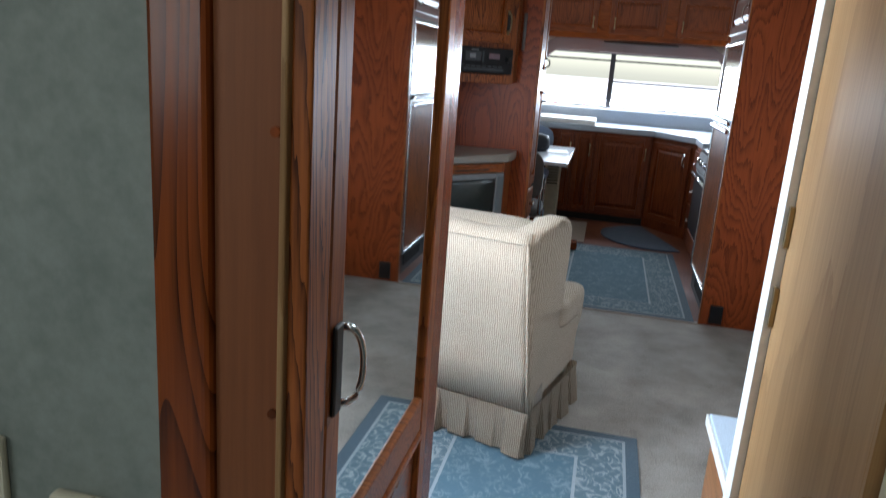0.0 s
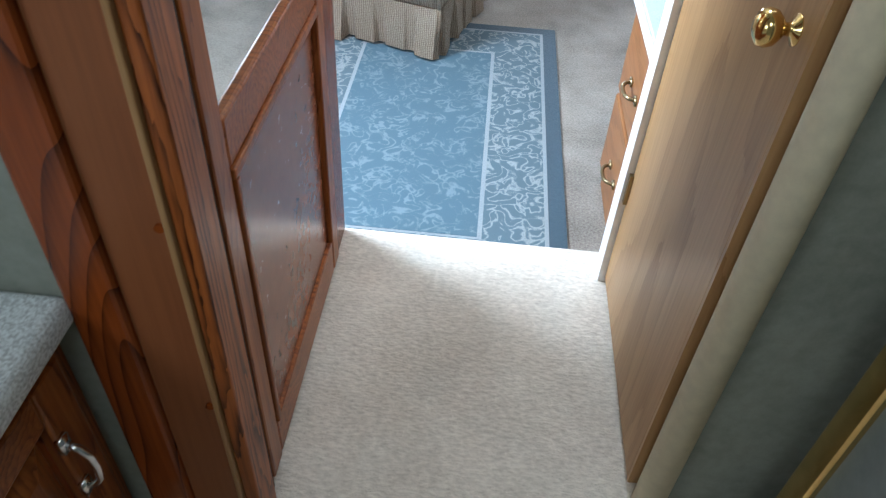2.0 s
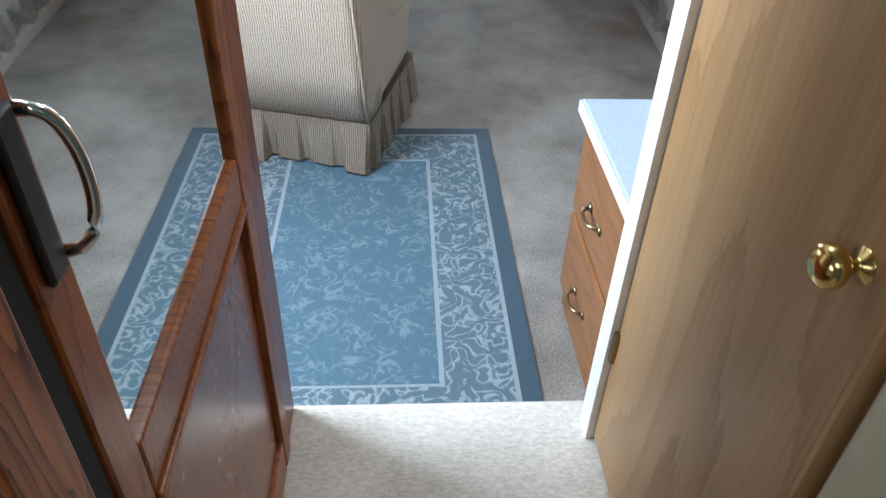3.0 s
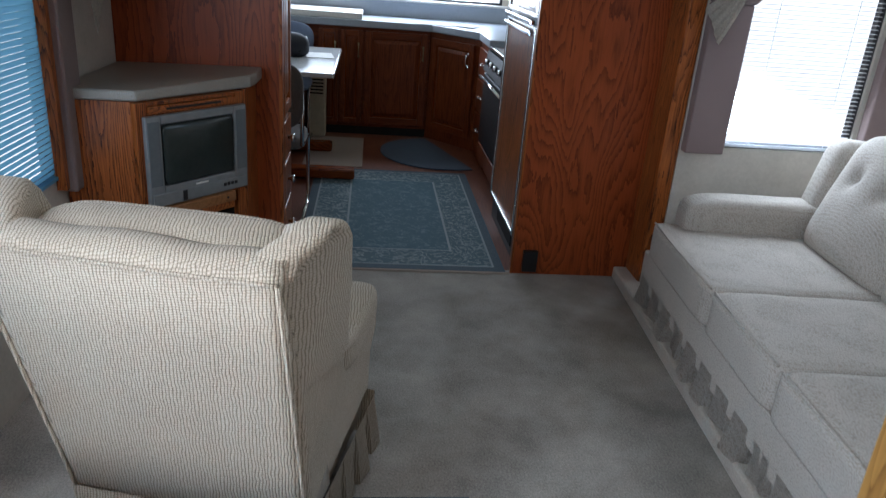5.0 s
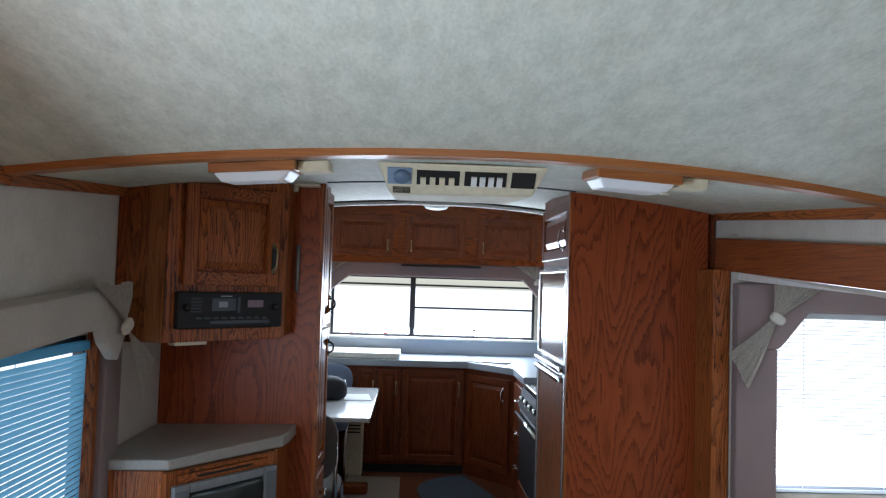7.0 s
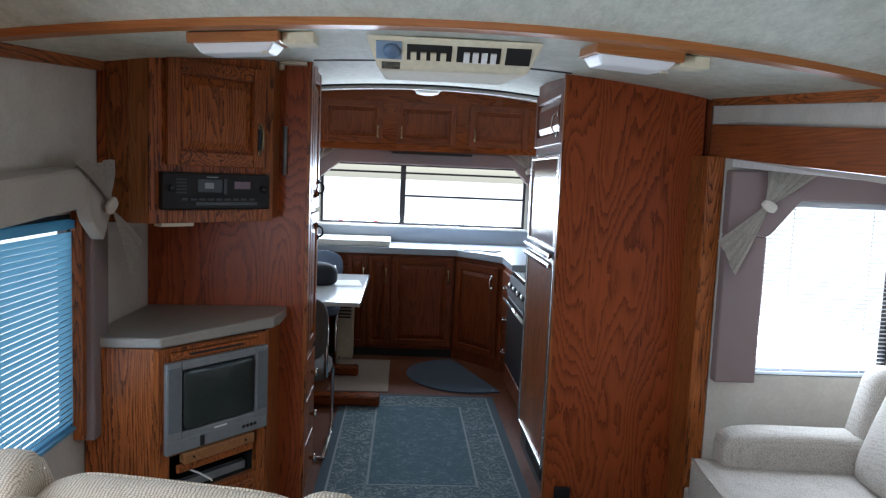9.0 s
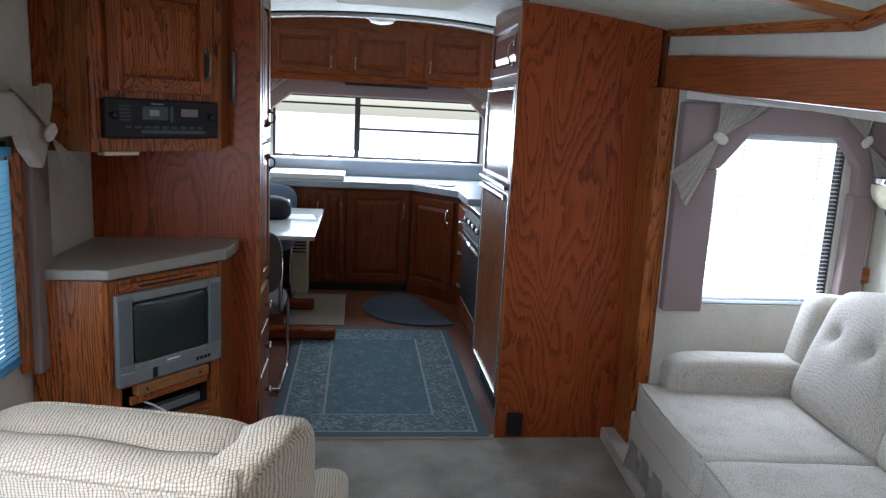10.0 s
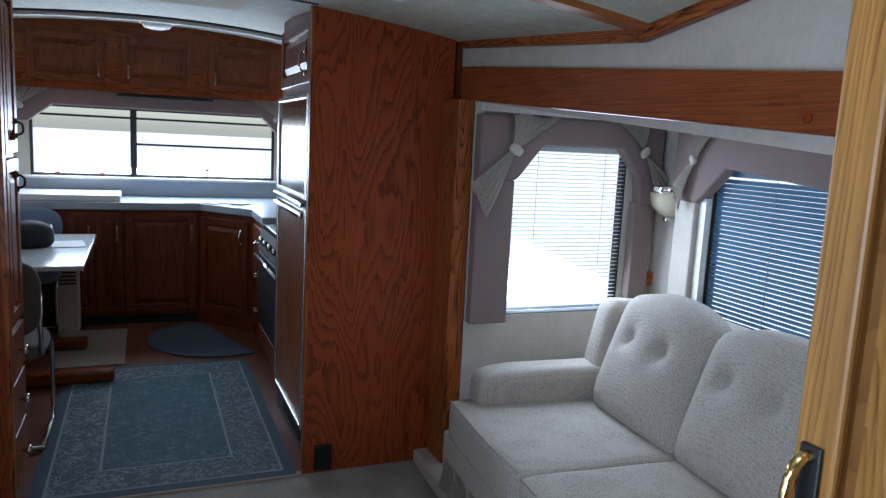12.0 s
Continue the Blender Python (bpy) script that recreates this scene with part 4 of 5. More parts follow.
def sofa():
    s = thing("sofa", (1.8, 3.3, 0.065), "pale grey-beige three-seat sofa with tufted back", "sofa")
    x0, x1 = 1.275, 2.40
    edges = [4.31, 3.572, 3.03, 2.50]
    part("base", box((x0 + 0.04, 2.30, 0.12, x1, 4.36, 0.34)), SOFACLOTH, s, bevel=0.02, segments=3)
    part("front_rail", box((x0 + 0.005, 2.30, 0.13, x0 + 0.05, 4.345, 0.30)), SOFACLOTH, s, bevel=0.012, segments=3)
    for a, c in zip(edges, edges[1:]):
        yc, w = (a + c) / 2, a - c
        part("seat_cushion", cushion(0.74, w - 0.004, 0.165, 16.0, 0.03), SOFACLOTH, s, m=pose(x0 + 0.365, yc, 0.372), smooth=True)
        part("cushion_piping", rod([(x0 + 0.012, c + 0.02, 0.449), (x0 + 0.004, yc, 0.452), (x0 + 0.012, a - 0.02, 0.449)], 0.005, 8), SOFACLOTH, s, smooth=True)
    for a, c in ((4.19, 3.60), (3.60, 3.01), (3.01, 2.42)):
        part("back_cushion", back_pad(a - c + 0.03, 0.60, 0.14, [(-0.13, 0.36), (0.09, 0.36)]), SOFACLOTH, s, m=pose(1.965, (a + c) / 2, 0.405, 0, 0, -90) @ pose(0, 0, 0, -19, 0, 0), smooth=True)
    part("back", hexa([(2.12, 2.30, 0.3), (2.43, 2.30, 0.3), (2.43, 4.30, 0.3), (2.12, 4.30, 0.3)], [(2.26, 2.30, 0.86), (2.43, 2.30, 0.86), (2.43, 4.30, 0.86), (2.26, 4.30, 0.86)]), SOFACLOTH, s, bevel=0.04, segments=3)
    for y in (4.275, 2.385):
        part("arm", cushion(0.84, 0.175, 0.31, 6.5, 0.03), SOFACLOTH, s, m=pose(1.805, y, 0.44), smooth=True)
        prof = [(1.90, 0.45), (1.985, 0.83), (2.0, 0.875), (2.04, 0.89), (2.12, 0.885), (2.42, 0.86), (2.42, 0.45)]
        part("back_wing", prism(prof, "y", y - 0.07, y + 0.07), SOFACLOTH, s, bevel=0.045, segments=5, smooth=True)
    part("skirt", skirt((x0 + 0.005, 4.34), (x0 + 0.005, 2.30), (-1, 0), 0.145, 13, 0.018, 7), SOFACLOTH, s, m=Matrix.Translation((0, 0, 0.042)))
    # the sofa stands a little askew
    s.matrix_world = Matrix.Translation((1.285, 4.31, 0)) @ pose(0, 0, 0, 0, 0, -4) @ Matrix.Translation((-1.285, -4.31, 0)) @ Matrix.Translation(s.location)
    return s


sofa()

# ---- lounge: television corner ----
tvc = thing("tv_cabinet", (-0.9, 4.4, 0), "angled oak television cabinet with an open shelf", "cabinet")
f0, f1 = Vector((-0.856, 4.032)), Vector((-0.545, 4.403))
fd = (f1 - f0).normalized()
ang = math.degrees(math.atan2(fd.y, fd.x))
FM = pose(f0.x, f0.y, 0, 0, 0, ang)
FL = (f1 - f0).length
part("side", box((-1.145, 4.045, 0.0, -0.868, 4.07, 0.92)), OAK["z"], tvc)
part("front_frame", box((-0.02, 0, 0, 0.03, 0.03, 0.92), (FL - 0.045, 0, 0, FL, 0.03, 0.92), (0.03, 0, 0.905, FL - 0.045, 0.03, 0.92), (0.03, 0, 0.855, FL - 0.045, 0.03, 0.872), (0.03, 0, 0.0, FL - 0.045, 0.03, 0.325), (0.03, 0, 0.50, FL - 0.045, 0.03, 0.53)), OAK["z"], tvc, m=FM, bevel=0.003)
# niche lined near-black, its inner shade put into the colour
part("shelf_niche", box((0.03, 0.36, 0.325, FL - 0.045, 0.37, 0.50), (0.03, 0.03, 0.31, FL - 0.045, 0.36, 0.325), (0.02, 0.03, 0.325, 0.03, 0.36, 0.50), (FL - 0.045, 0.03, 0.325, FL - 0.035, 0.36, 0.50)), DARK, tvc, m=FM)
part("lower_drawer", box((0.05, -0.018, 0.06, FL - 0.06, 0.0, 0.305)), OAK["x"], tvc, m=FM, bevel=0.006)
part("pull_strip", box((0.032, -0.004, 0.874, FL - 0.047, 0.026, 0.903)), OAK["x"], tvc, m=FM, bevel=0.003)
# slot is a raised near-black bar, its shade is only colour
part("finger_slot", box((0.11, -0.0055, 0.884, FL - 0.12, -0.003, 0.893)), DARK, tvc, m=FM)
part("shelf_board", box((0.07, -0.038, 0.470, FL - 0.085, 0.0, 0.512)), DRAWER, tvc, "pale oak strip carrying the television", m=FM, bevel=0.004)
part("shelf_board", box((0.055, -0.016, 0.432, FL - 0.075, 0.0, 0.465)), OAK["x"], tvc, m=FM, bevel=0.004)
for p in (0.11, FL - 0.13):
    part("screw", rod([FM @ Vector((p, -0.038, 0.492)), FM @ Vector((p, -0.040, 0.492))], 0.005, 8), DARK, tvc)
top = thing("countertop", (-0.9, 4.4, 0.91), "beige speckled laminate countertop with clipped corner", "countertop")
slab = prism([(-1.146, 4.035), (-0.868, 4.045), (-0.526, 4.47), (-0.512, 4.56), (-0.512, 4.717), (-1.146, 4.717)], "z", 0.922, 0.962)
for v in slab.verts:
    if v.co.x > -0.6:
        v.co.z += 0.012 if v.co.z > 0.95 else 0.0
part("slab", slab, COUNTER, top, bevel=0.008)
part("end_panel", box((-0.556, 4.415, 0.0, -0.542, 4.717, 0.921)), OAK["z"], tvc)

tv = thing("television", (-0.7, 4.35, 0.49), "silver tube television standing in the cabinet", "television")
TW, TH = 0.475, 0.355
TM = pose(-0.838, 4.023, 0.514, 0, 0, ang) @ pose(0.0, 0.024, 0)
part("case", box((0.02, 0.0, 0.012, TW - 0.02, 0.30, TH - 0.012)), BLACK, tv, m=TM, bevel=0.012)
part("bezel", box((0, -0.025, 0, 0.066, 0.0, TH), (TW - 0.066, -0.025, 0, TW, 0.0, TH), (0.066, -0.025, TH - 0.034, TW - 0.066, 0, TH), (0.066, -0.025, 0, TW - 0.066, 0, 0.08)), SILVER, tv, m=TM, bevel=0.005)
for p in (0.006, TW - 0.056):
    part("speaker_grille", box((p, -0.0275, 0.085, p + 0.05, -0.0245, TH - 0.02)), plain("grille_grey", (0.12, 0.135, 0.145), 0.6), tv, m=TM, bevel=0.002)
part("lower_panel", box((0.01, -0.030, 0.004, TW - 0.01, -0.0245, 0.055)), SILVER, tv, m=TM, bevel=0.003)
part("screen_surround", box((0.066, -0.014, 0.08, TW - 0.066, -0.006, TH - 0.034)), BLACK, tv, m=TM)
scr = cushion(TW - 0.14, TH - 0.122, 0.03, 16.0, 0.3)
part("screen", scr, SCREEN, tv, m=TM @ pose(TW / 2, -0.014, 0.023 + TH / 2, 90, 0, 0), smooth=True)
part("brand_bar", box((TW / 2 - 0.03, -0.027, 0.06, TW / 2 + 0.03, -0.025, 0.066)), WHITE, tv, m=TM)
part("sensor_window", box((0.14, -0.033, 0.008, 0.16, -0.0295, 0.05)), BLACK, tv, m=TM, bevel=0.003)
for i in range(4):
    part("button", box((TW - 0.135 + 0.019 * i, -0.033, 0.026, TW - 0.121 + 0.019 * i, -0.0295, 0.04)), BLACK, tv, m=TM, bevel=0.002)

shelfbox = thing("video_player", (-0.6, 4.45, 0.30), "slim dark player with a cable in the cabinet niche", "video player")
part("case", box((0.06, 0.06, 0.326, 0.42, 0.33, 0.372)), BLACK, shelfbox, m=FM, bevel=0.004)
part("fascia", box((0.06, 0.05, 0.33, 0.42, 0.06, 0.362)), SILVER, shelfbox, m=FM)
part("cable", rod([FM @ Vector(p) for p in ((0.12, 0.02, 0.425), (0.16, -0.006, 0.40), (0.21, -0.006, 0.36), (0.24, 0.03, 0.335))], 0.004), WHITE, shelfbox)

# upper corner cabinet with the stereo
upc = thing("corner_wall_cabinet", (-0.8, 4.5, 1.42), "oak corner wall cabinet with raised-panel door above the stereo", "cabinet")
u0, u1 = Vector((-0.956, 4.172)), Vector((-0.562, 4.566))
ud = (u1 - u0).normalized()
uang = math.degrees(math.atan2(ud.y, ud.x))
UM = pose(u0.x, u0.y, 0, 0, 0, uang)
UL = (u1 - u0).length
UZ0, UZ1 = 1.378, 2.02
part("side_panel", box((-1.148, 4.182, UZ0, -1.035, 4.2, UZ1)), BOLDOAK, upc, bevel=0.003)
part("side_stile", box((-1.034, 4.178, UZ0, -0.956, 4.2, UZ1)), TANOAK, upc, "pale brown oak stile", bevel=0.003)
part("wall_strip", box((-1.148, 4.17, UZ0, -1.115, 4.1815, UZ1)), DARKOAK["z"], upc, bevel=0.003)
part("end_panel", box((-0.574, 4.57, UZ0 + 0.012, -0.560, 4.719, UZ1 + 0.05)), OAK["z"], upc, bevel=0.003)
part("face_frame", box((0.0, 0, UZ0, 0.075, 0.025, UZ1 + 0.045), (UL - 0.075, 0, UZ0, UL, 0.025, UZ1 + 0.045), (0.075, 0, UZ0, UL - 0.075, 0.025, 1.43), (0.075, 0, UZ1 - 0.03, UL - 0.075, 0.025, UZ1 + 0.045), (0.075, 0, 1.575, UL - 0.075, 0.025, 1.625)), OAK["z"], upc, m=UM, bevel=0.003)
part("bottom", prism([(-1.147, 4.206), (-0.945, 4.206), (-0.576, 4.58), (-0.576, 4.719), (-1.147, 4.719)], "z", UZ0 + 0.004, UZ0 + 0.02), OAK["x"], upc)
panel_door(upc, 0.437, 0.412, UM @ pose(0.063, -0.004, 1.606), OAK, (0.41, 0.12, 0.11, 0), ANTIQUE)
part("door_latch_plate", box((0.463, -0.028, 1.675, 0.484, -0.0235, 1.78)), BLACK, upc, m=UM, bevel=0.004)
st = thing("car_stereo", (-0.72, 4.38, 1.43), "black dual cassette stereo set into the wall cabinet", "stereo")
SM = UM @ pose(0.04, 0, 1.432)
SWD = 0.484
part("fascia", box((0, -0.03, 0, SWD, 0.02, 0.147)), plain("matt_black", (0.006, 0.006, 0.007), 0.65), st, m=SM, bevel=0.006)
SMOKE = plain("smoked_plastic", (0.030, 0.034, 0.038), 0.35)
part("cassette_window", box((0.145, -0.033, 0.07, 0.255, -0.029, 0.122)), SMOKE, st, m=SM, bevel=0.002)
part("display", box((0.31, -0.033, 0.085, 0.385, -0.029, 0.115)), plain("red_grey_display", (0.17, 0.10, 0.12), 0.3), st, "dim red-grey display", m=SM)
part("slot_cover", box((0.262, -0.033, 0.062, 0.275, -0.029, 0.125)), SMOKE, st, m=SM)
for i in range(9):
    part("button", box((0.075 + 0.038 * i, -0.034, 0.036, 0.103 + 0.038 * i, -0.029, 0.046)), SMOKE, st, m=SM, bevel=0.002)
for p in (0.035, SWD - 0.035):
    part("knob", lathe([(0.014, 0), (0.014, 0.014), (0.011, 0.018)]), BLACK, st, m=SM @ pose(p, -0.03, 0.085, 90, 0, 0), smooth=True)
for i in range(5):
    part("equalizer_slot", box((0.055, -0.0315, 0.065 + 0.013 * i, 0.10, -0.029, 0.070 + 0.013 * i)), SMOKE, st, m=SM)
part("cassette_slot", box((0.14, -0.0315, 0.018, 0.42, -0.029, 0.030)), SMOKE, st, m=SM)
part("cassette_label", box((0.175, -0.0345, 0.085, 0.215, -0.0325, 0.108)), SILVER, st, m=SM)
part("brand_bar", box((0.185, -0.0315, 0.128, 0.235, -0.029, 0.133)), SILVER, st, m=SM)
ul = thing("under_cabinet_lamp", (-0.85, 4.27, 1.36), "small cream strip lamp under the wall cabinet", "lamp")
part("body", box((0.06, 0.02, 1.362, 0.20, 0.08, 1.384)), IVORY, ul, m=UM, bevel=0.004)
tube = thing("fluorescent_tube_holder", (-0.45, 4.70, 1.70), "slim grey rod clipped beside the wall cabinet", "rod")
part("rod", rod([(-0.533, 4.705, 1.58), (-0.533, 4.705, 1.80)], 0.010), SILVER, tube, smooth=True)


# ---- window dressing ----
def pleat_fan(root, a, c, folds=6, depth=0.005, bulge=0.016):
    """A pleated triangle of cloth from a gathered root to a wide free edge, in the local xz plane."""
    bm = bmesh.new()
    n = folds * 2
    rows = []
    for i in range(n + 1):
        u = i / n
        ex, ez = a[0] + (c[0] - a[0]) * u, a[1] + (c[1] - a[1]) * u
        ez += 0.006 * math.sin(u * 9 + a[0] * 50)
        col = []
        for j in range(4):
            v = j / 3
            y = -0.008 - bulge * math.sin(v * 2.6) + (depth if i % 2 else -depth) * v
            spread = (u - 0.5) * 0.02 * (1 - v)
            col.append(bm.verts.new((root[0] + (ex - root[0]) * v + spread, y, root[1] + (ez - root[1]) * v)))
        rows.append(col)
    for p, q in zip(rows, rows[1:]):
        for j in range(3):
            bm.faces.new((p[j], q[j], q[j + 1], p[j + 1]))
    bmesh.ops.solidify(bm, geom=bm.faces[:], thickness=0.003)
    return bm


def bow(parent, m, lean=1):
    """A lace tie: pleated fan, knot and a wide pleated tail."""
    m = m @ Matrix.Diagonal((1.2, 1.0, 1.15, 1.0))
    part("fan", pleat_fan((0.0, 0.0), (-0.012 * lean, 0.135), (0.19 * lean, 0.13)), LACE, parent, m=m)
    part("tail", pleat_fan((0.0, 0.0), (-0.175 * lean, -0.13), (-0.10 * lean, -0.265), 5), LACE, parent, m=m)
    part("knot", cushion(0.058, 0.022, 0.034, 3.5, 0.1), LACE, parent, m=m @ pose(0.004 * lean, -0.02, 0.0, 0, 35 * lean, 0), smooth=True)


v1 = thing("window_valance", (1.9, 4.46, 1.2), "mauve padded valance with lace ties round the slide-out window", "valance")
part("top_board", prism([(1.425, 1.685), (2.41, 1.685), (2.41, 1.30), (2.29, 1.30), (2.28, 1.43), (2.17, 1.562), (1.745, 1.562), (1.635, 1.425), (1.61, 1.40), (1.425, 1.40)], "y", 4.43, 4.497), VALANCE, v1, bevel=0.01)
part("leg", box((1.425, 4.44, 0.742, 1.61, 4.496, 1.40)), VALANCE, v1, bevel=0.008)
part("leg", box((2.275, 4.44, 0.80, 2.385, 4.496, 1.31)), VALANCE, v1, bevel=0.008)
bow(v1, pose(1.585, 4.428, 1.535), 1)
bow(v1, pose(2.285, 4.428, 1.55) @ Matrix.Diagonal((0.75, 1.0, 0.9, 1.0)), -1)
v2 = thing("window_valance", (2.42, 3.2, 1.2), "mauve padded valance with lace ties over the sofa window", "valance")
part("top_board", prism([(4.30, 1.66), (2.2, 1.56), (2.2, 1.36), (3.48, 1.447), (3.97, 1.50), (4.10, 1.37), (4.14, 1.34), (4.30, 1.34)], "x", 2.37, 2.437), VALANCE, v2, bevel=0.01)
part("leg", box((2.38, 4.15, 0.75, 2.436, 4.28, 1.34)), WALLPAPER, v2, bevel=0.008)
bow(v2, pose(2.362, 4.15, 1.53, 0, 0, -90) @ Matrix.Diagonal((0.55, 1.0, 0.8, 1.0)), 1)
# window frame edge; the light falling on it is painted white
part("window_post", box((2.405, 4.105, 0.79, 2.4365, 4.147, 1.36)), WHITE, v2, "window frame edge, painted white for the light on it")
v3 = thing("window_valance", (-1.1, 2.9, 1.4), "taupe padded valance with a lace tie over the lounge window", "valance")
part("top_board", hexa([(-1.148, 1.6, 1.30), (-1.04, 1.6, 1.30), (-1.04, 3.86, 1.455), (-1.148, 3.86, 1.455)], [(-1.148, 1.6, 1.43), (-1.04, 1.6, 1.43), (-1.04, 3.86, 1.588), (-1.148, 3.86, 1.588)]), TAUPE, v3, bevel=0.012)
part("leg", box((-1.148, 3.985, 0.585, -1.085, 4.125, 1.44)), VALANCE, v3, bevel=0.01)
part("oak_edge", box((-1.147, 3.955, 0.60, -1.112, 3.982, 1.43)), OAK["z"], v3)
part("corner_wing", prism([(3.83, 1.592), (4.02, 1.60), (4.04, 1.45), (3.96, 1.33), (3.865, 1.40), (3.83, 1.46)], "x", -1.085, -1.035), TAUPE, v3, bevel=0.01)
bow(v3, pose(-1.028, 3.965, 1.455, 0, 0, 82), -1)

strip = thing("strip_lamp", (2.25, 3.6, 1.60), "slim white strip lamp under the slide-out ceiling", "lamp")
part("body", hexa([(2.22, 3.05, 1.598), (2.30, 3.05, 1.598), (2.30, 4.02, 1.648), (2.22, 4.02, 1.648)], [(2.22, 3.05, 1.618), (2.30, 3.05, 1.618), (2.30, 4.02, 1.671), (2.22, 4.02, 1.671)]), WHITE, strip, bevel=0.006)
part("end_cap", box((2.215, 4.021, 1.646, 2.305, 4.05, 1.672)), IVORY, strip, bevel=0.004)

sc = thing("wall_sconce", (2.425, 4.37, 1.33), "half-round wall sconce with chrome bands in the corner", "sconce")
cap = lathe([(0.012, -0.085), (0.05, -0.075), (0.085, -0.04), (0.098, 0.0), (0.098, 0.045)], 24)
part("shade", cap, IVORY, sc, m=pose(2.425, 4.37, 1.335), smooth=True)
part("band", lathe([(0.099, 0.03), (0.101, 0.04), (0.101, 0.055), (0.099, 0.062)], 24), CHROME, sc, m=pose(2.425, 4.37, 1.335), smooth=True)
part("finial", lathe([(0.02, -0.115), (0.028, -0.105), (0.028, -0.085), (0.012, -0.08)], 16), CHROME, sc, m=pose(2.425, 4.37, 1.335), smooth=True)
rail = thing("wall_rail", (2.42, 4.47, 0.95), "oak and cream chair rail in the slide-out corner", "rail")
part("rail", box((2.386, 4.462, 0.89, 2.438, 4.498, 0.96)), OAK["x"], rail, bevel=0.006)

# ---- ceiling fixtures ----
ac = thing("air_conditioner", (0.17, 4.0, 2.06), "cream ceiling air conditioner grille with louvres", "air conditioner")
part("shroud", hexa([(-0.08, 3.71, 1.935), (0.395, 3.71, 1.94), (0.395, 4.35, 1.985), (-0.08, 4.35, 1.985)], [(-0.12, 3.62, 2.028), (0.435, 3.62, 2.028), (0.435, 4.45, 2.12), (-0.12, 4.45, 2.12)]), CREAM, ac, bevel=0.01)


def ac_face(x0, x1, v0, v1, out, mat, name, label=""):
    """A plate on the sloping front: v runs down from 0 to 1."""
    def p(x, v, o):
        return (x, 3.62 + 0.09 * v - 0.72 * o, 2.028 - 0.0915 * v - 0.69 * o)
    part(name, hexa([p(x0, v0, -0.004), p(x1, v0, -0.004), p(x1, v1, -0.004), p(x0, v1, -0.004)], [p(x0, v0, out), p(x1, v0, out), p(x1, v1, out), p(x0, v1, out)]), mat, ac, label)


ac_face(-0.087, -0.008, 0.16, 0.66, 0.004, plain("blue_grey_plate", (0.22, 0.30, 0.40), 0.4), "control_plate", "blue-grey control plate with a dial")
# recesses and vent are flat dark plates with the inner shade painted in
ac_face(0.008, 0.148, 0.22, 0.66, 0.003, DARK, "louvre_recess")
ac_face(0.164, 0.301, 0.22, 0.66, 0.003, DARK, "louvre_recess")
ac_face(0.318, 0.396, 0.20, 0.68, 0.003, DARK, "dark_vent")
for k in range(4):
    ac_face(0.020 + 0.031 * k, 0.038 + 0.031 * k, 0.42, 0.62, 0.010, CREAM, "louvre")
    ac_face(0.186 + 0.028 * k, 0.204 + 0.028 * k, 0.36, 0.64, 0.010, WHITE, "louvre")
part("dial", lathe([(0.026, 0), (0.026, 0.012), (0.02, 0.018)]), plain("dial_blue", (0.12, 0.18, 0.27), 0.4), ac, m=pose(-0.040, 3.655, 1.990, 135, 0, 0), smooth=True)
# grille slots likewise: thin plates coloured as shaded openings
for k in range(6):
    ac_face(-0.07, -0.012, 0.76 + 0.035 * k, 0.775 + 0.035 * k, 0.003, DARK, "grille_slot")


def ceiling_lamp(x, y):
    cz = ceil_z(x, y)
    tilt = math.degrees(math.atan((0.136 if x > 0.2 else 0.108) * (x - 0.2)))
    l = thing("ceiling_lamp", (x, y, cz), "twin ceiling lamp with oak base and ribbed lens", "ceiling lamp", "pair of ceiling lamps")
    m = pose(x, y, cz - 0.004, 4.3, tilt, 0)
    part("oak_base", box((-0.13, -0.12, -0.030, 0.13, 0.10, 0.0)), TRIMOAK["x"], l, m=m, bevel=0.004)
    part("lens", hexa([(-0.10, -0.085, -0.058), (0.09, -0.085, -0.058), (0.09, 0.07, -0.058), (-0.10, 0.07, -0.058)], [(-0.12, -0.105, -0.029), (0.115, -0.105, -0.029), (0.115, 0.085, -0.029), (-0.12, 0.085, -0.029)]), DIFFUSER, l, m=m, bevel=0.006)
    part("end_block", box((0.131, -0.07, -0.034, 0.225, 0.06, 0.0)), CREAM, l, m=m, bevel=0.004)
    part("switch", box((0.075, -0.098, -0.063, 0.095, -0.08, -0.0575)), IVORY, l, m=m)


ceiling_lamp(-0.49, 3.61)
ceiling_lamp(0.68, 3.56)
kl = thing("ceiling_lamp", (0.17, 7.4, ceil_z(0.17, 7.4)), "small round kitchen ceiling lamp", "ceiling lamp")
part("lens", lathe([(0.05, -0.06), (0.09, -0.05), (0.11, -0.02)], 20), DIFFUSER, kl, m=pose(0.17, 7.4, ceil_z(0.17, 7.4)), smooth=True)
part("base", lathe([(0.125, -0.022), (0.125, 0.0)], 20), IVORY, kl, m=pose(0.17, 7.4, ceil_z(0.17, 7.4)))
br = thing("latch", (-0.50, 4.69, 2.06), "cream folding-door catch at the partition top", "latch")
part("plate", box((-0.56, 4.66, 2.07, -0.44, 4.7115, 2.085), (-0.56, 4.66, 2.045, -0.54, 4.70, 2.07)), IVORY, br, bevel=0.003)

# ---- kitchen ----
fr = thing("refrigerator", (1.05, 5.2, 0), "two-door refrigerator with wood panel doors and steel edging", "refrigerator")
part("body", box((0.775, 4.727, 0.0, 1.44, 5.60, 1.75)), BLACK, fr)
FR = pose(0.758, 4.80, 0, 0, 0, 90)
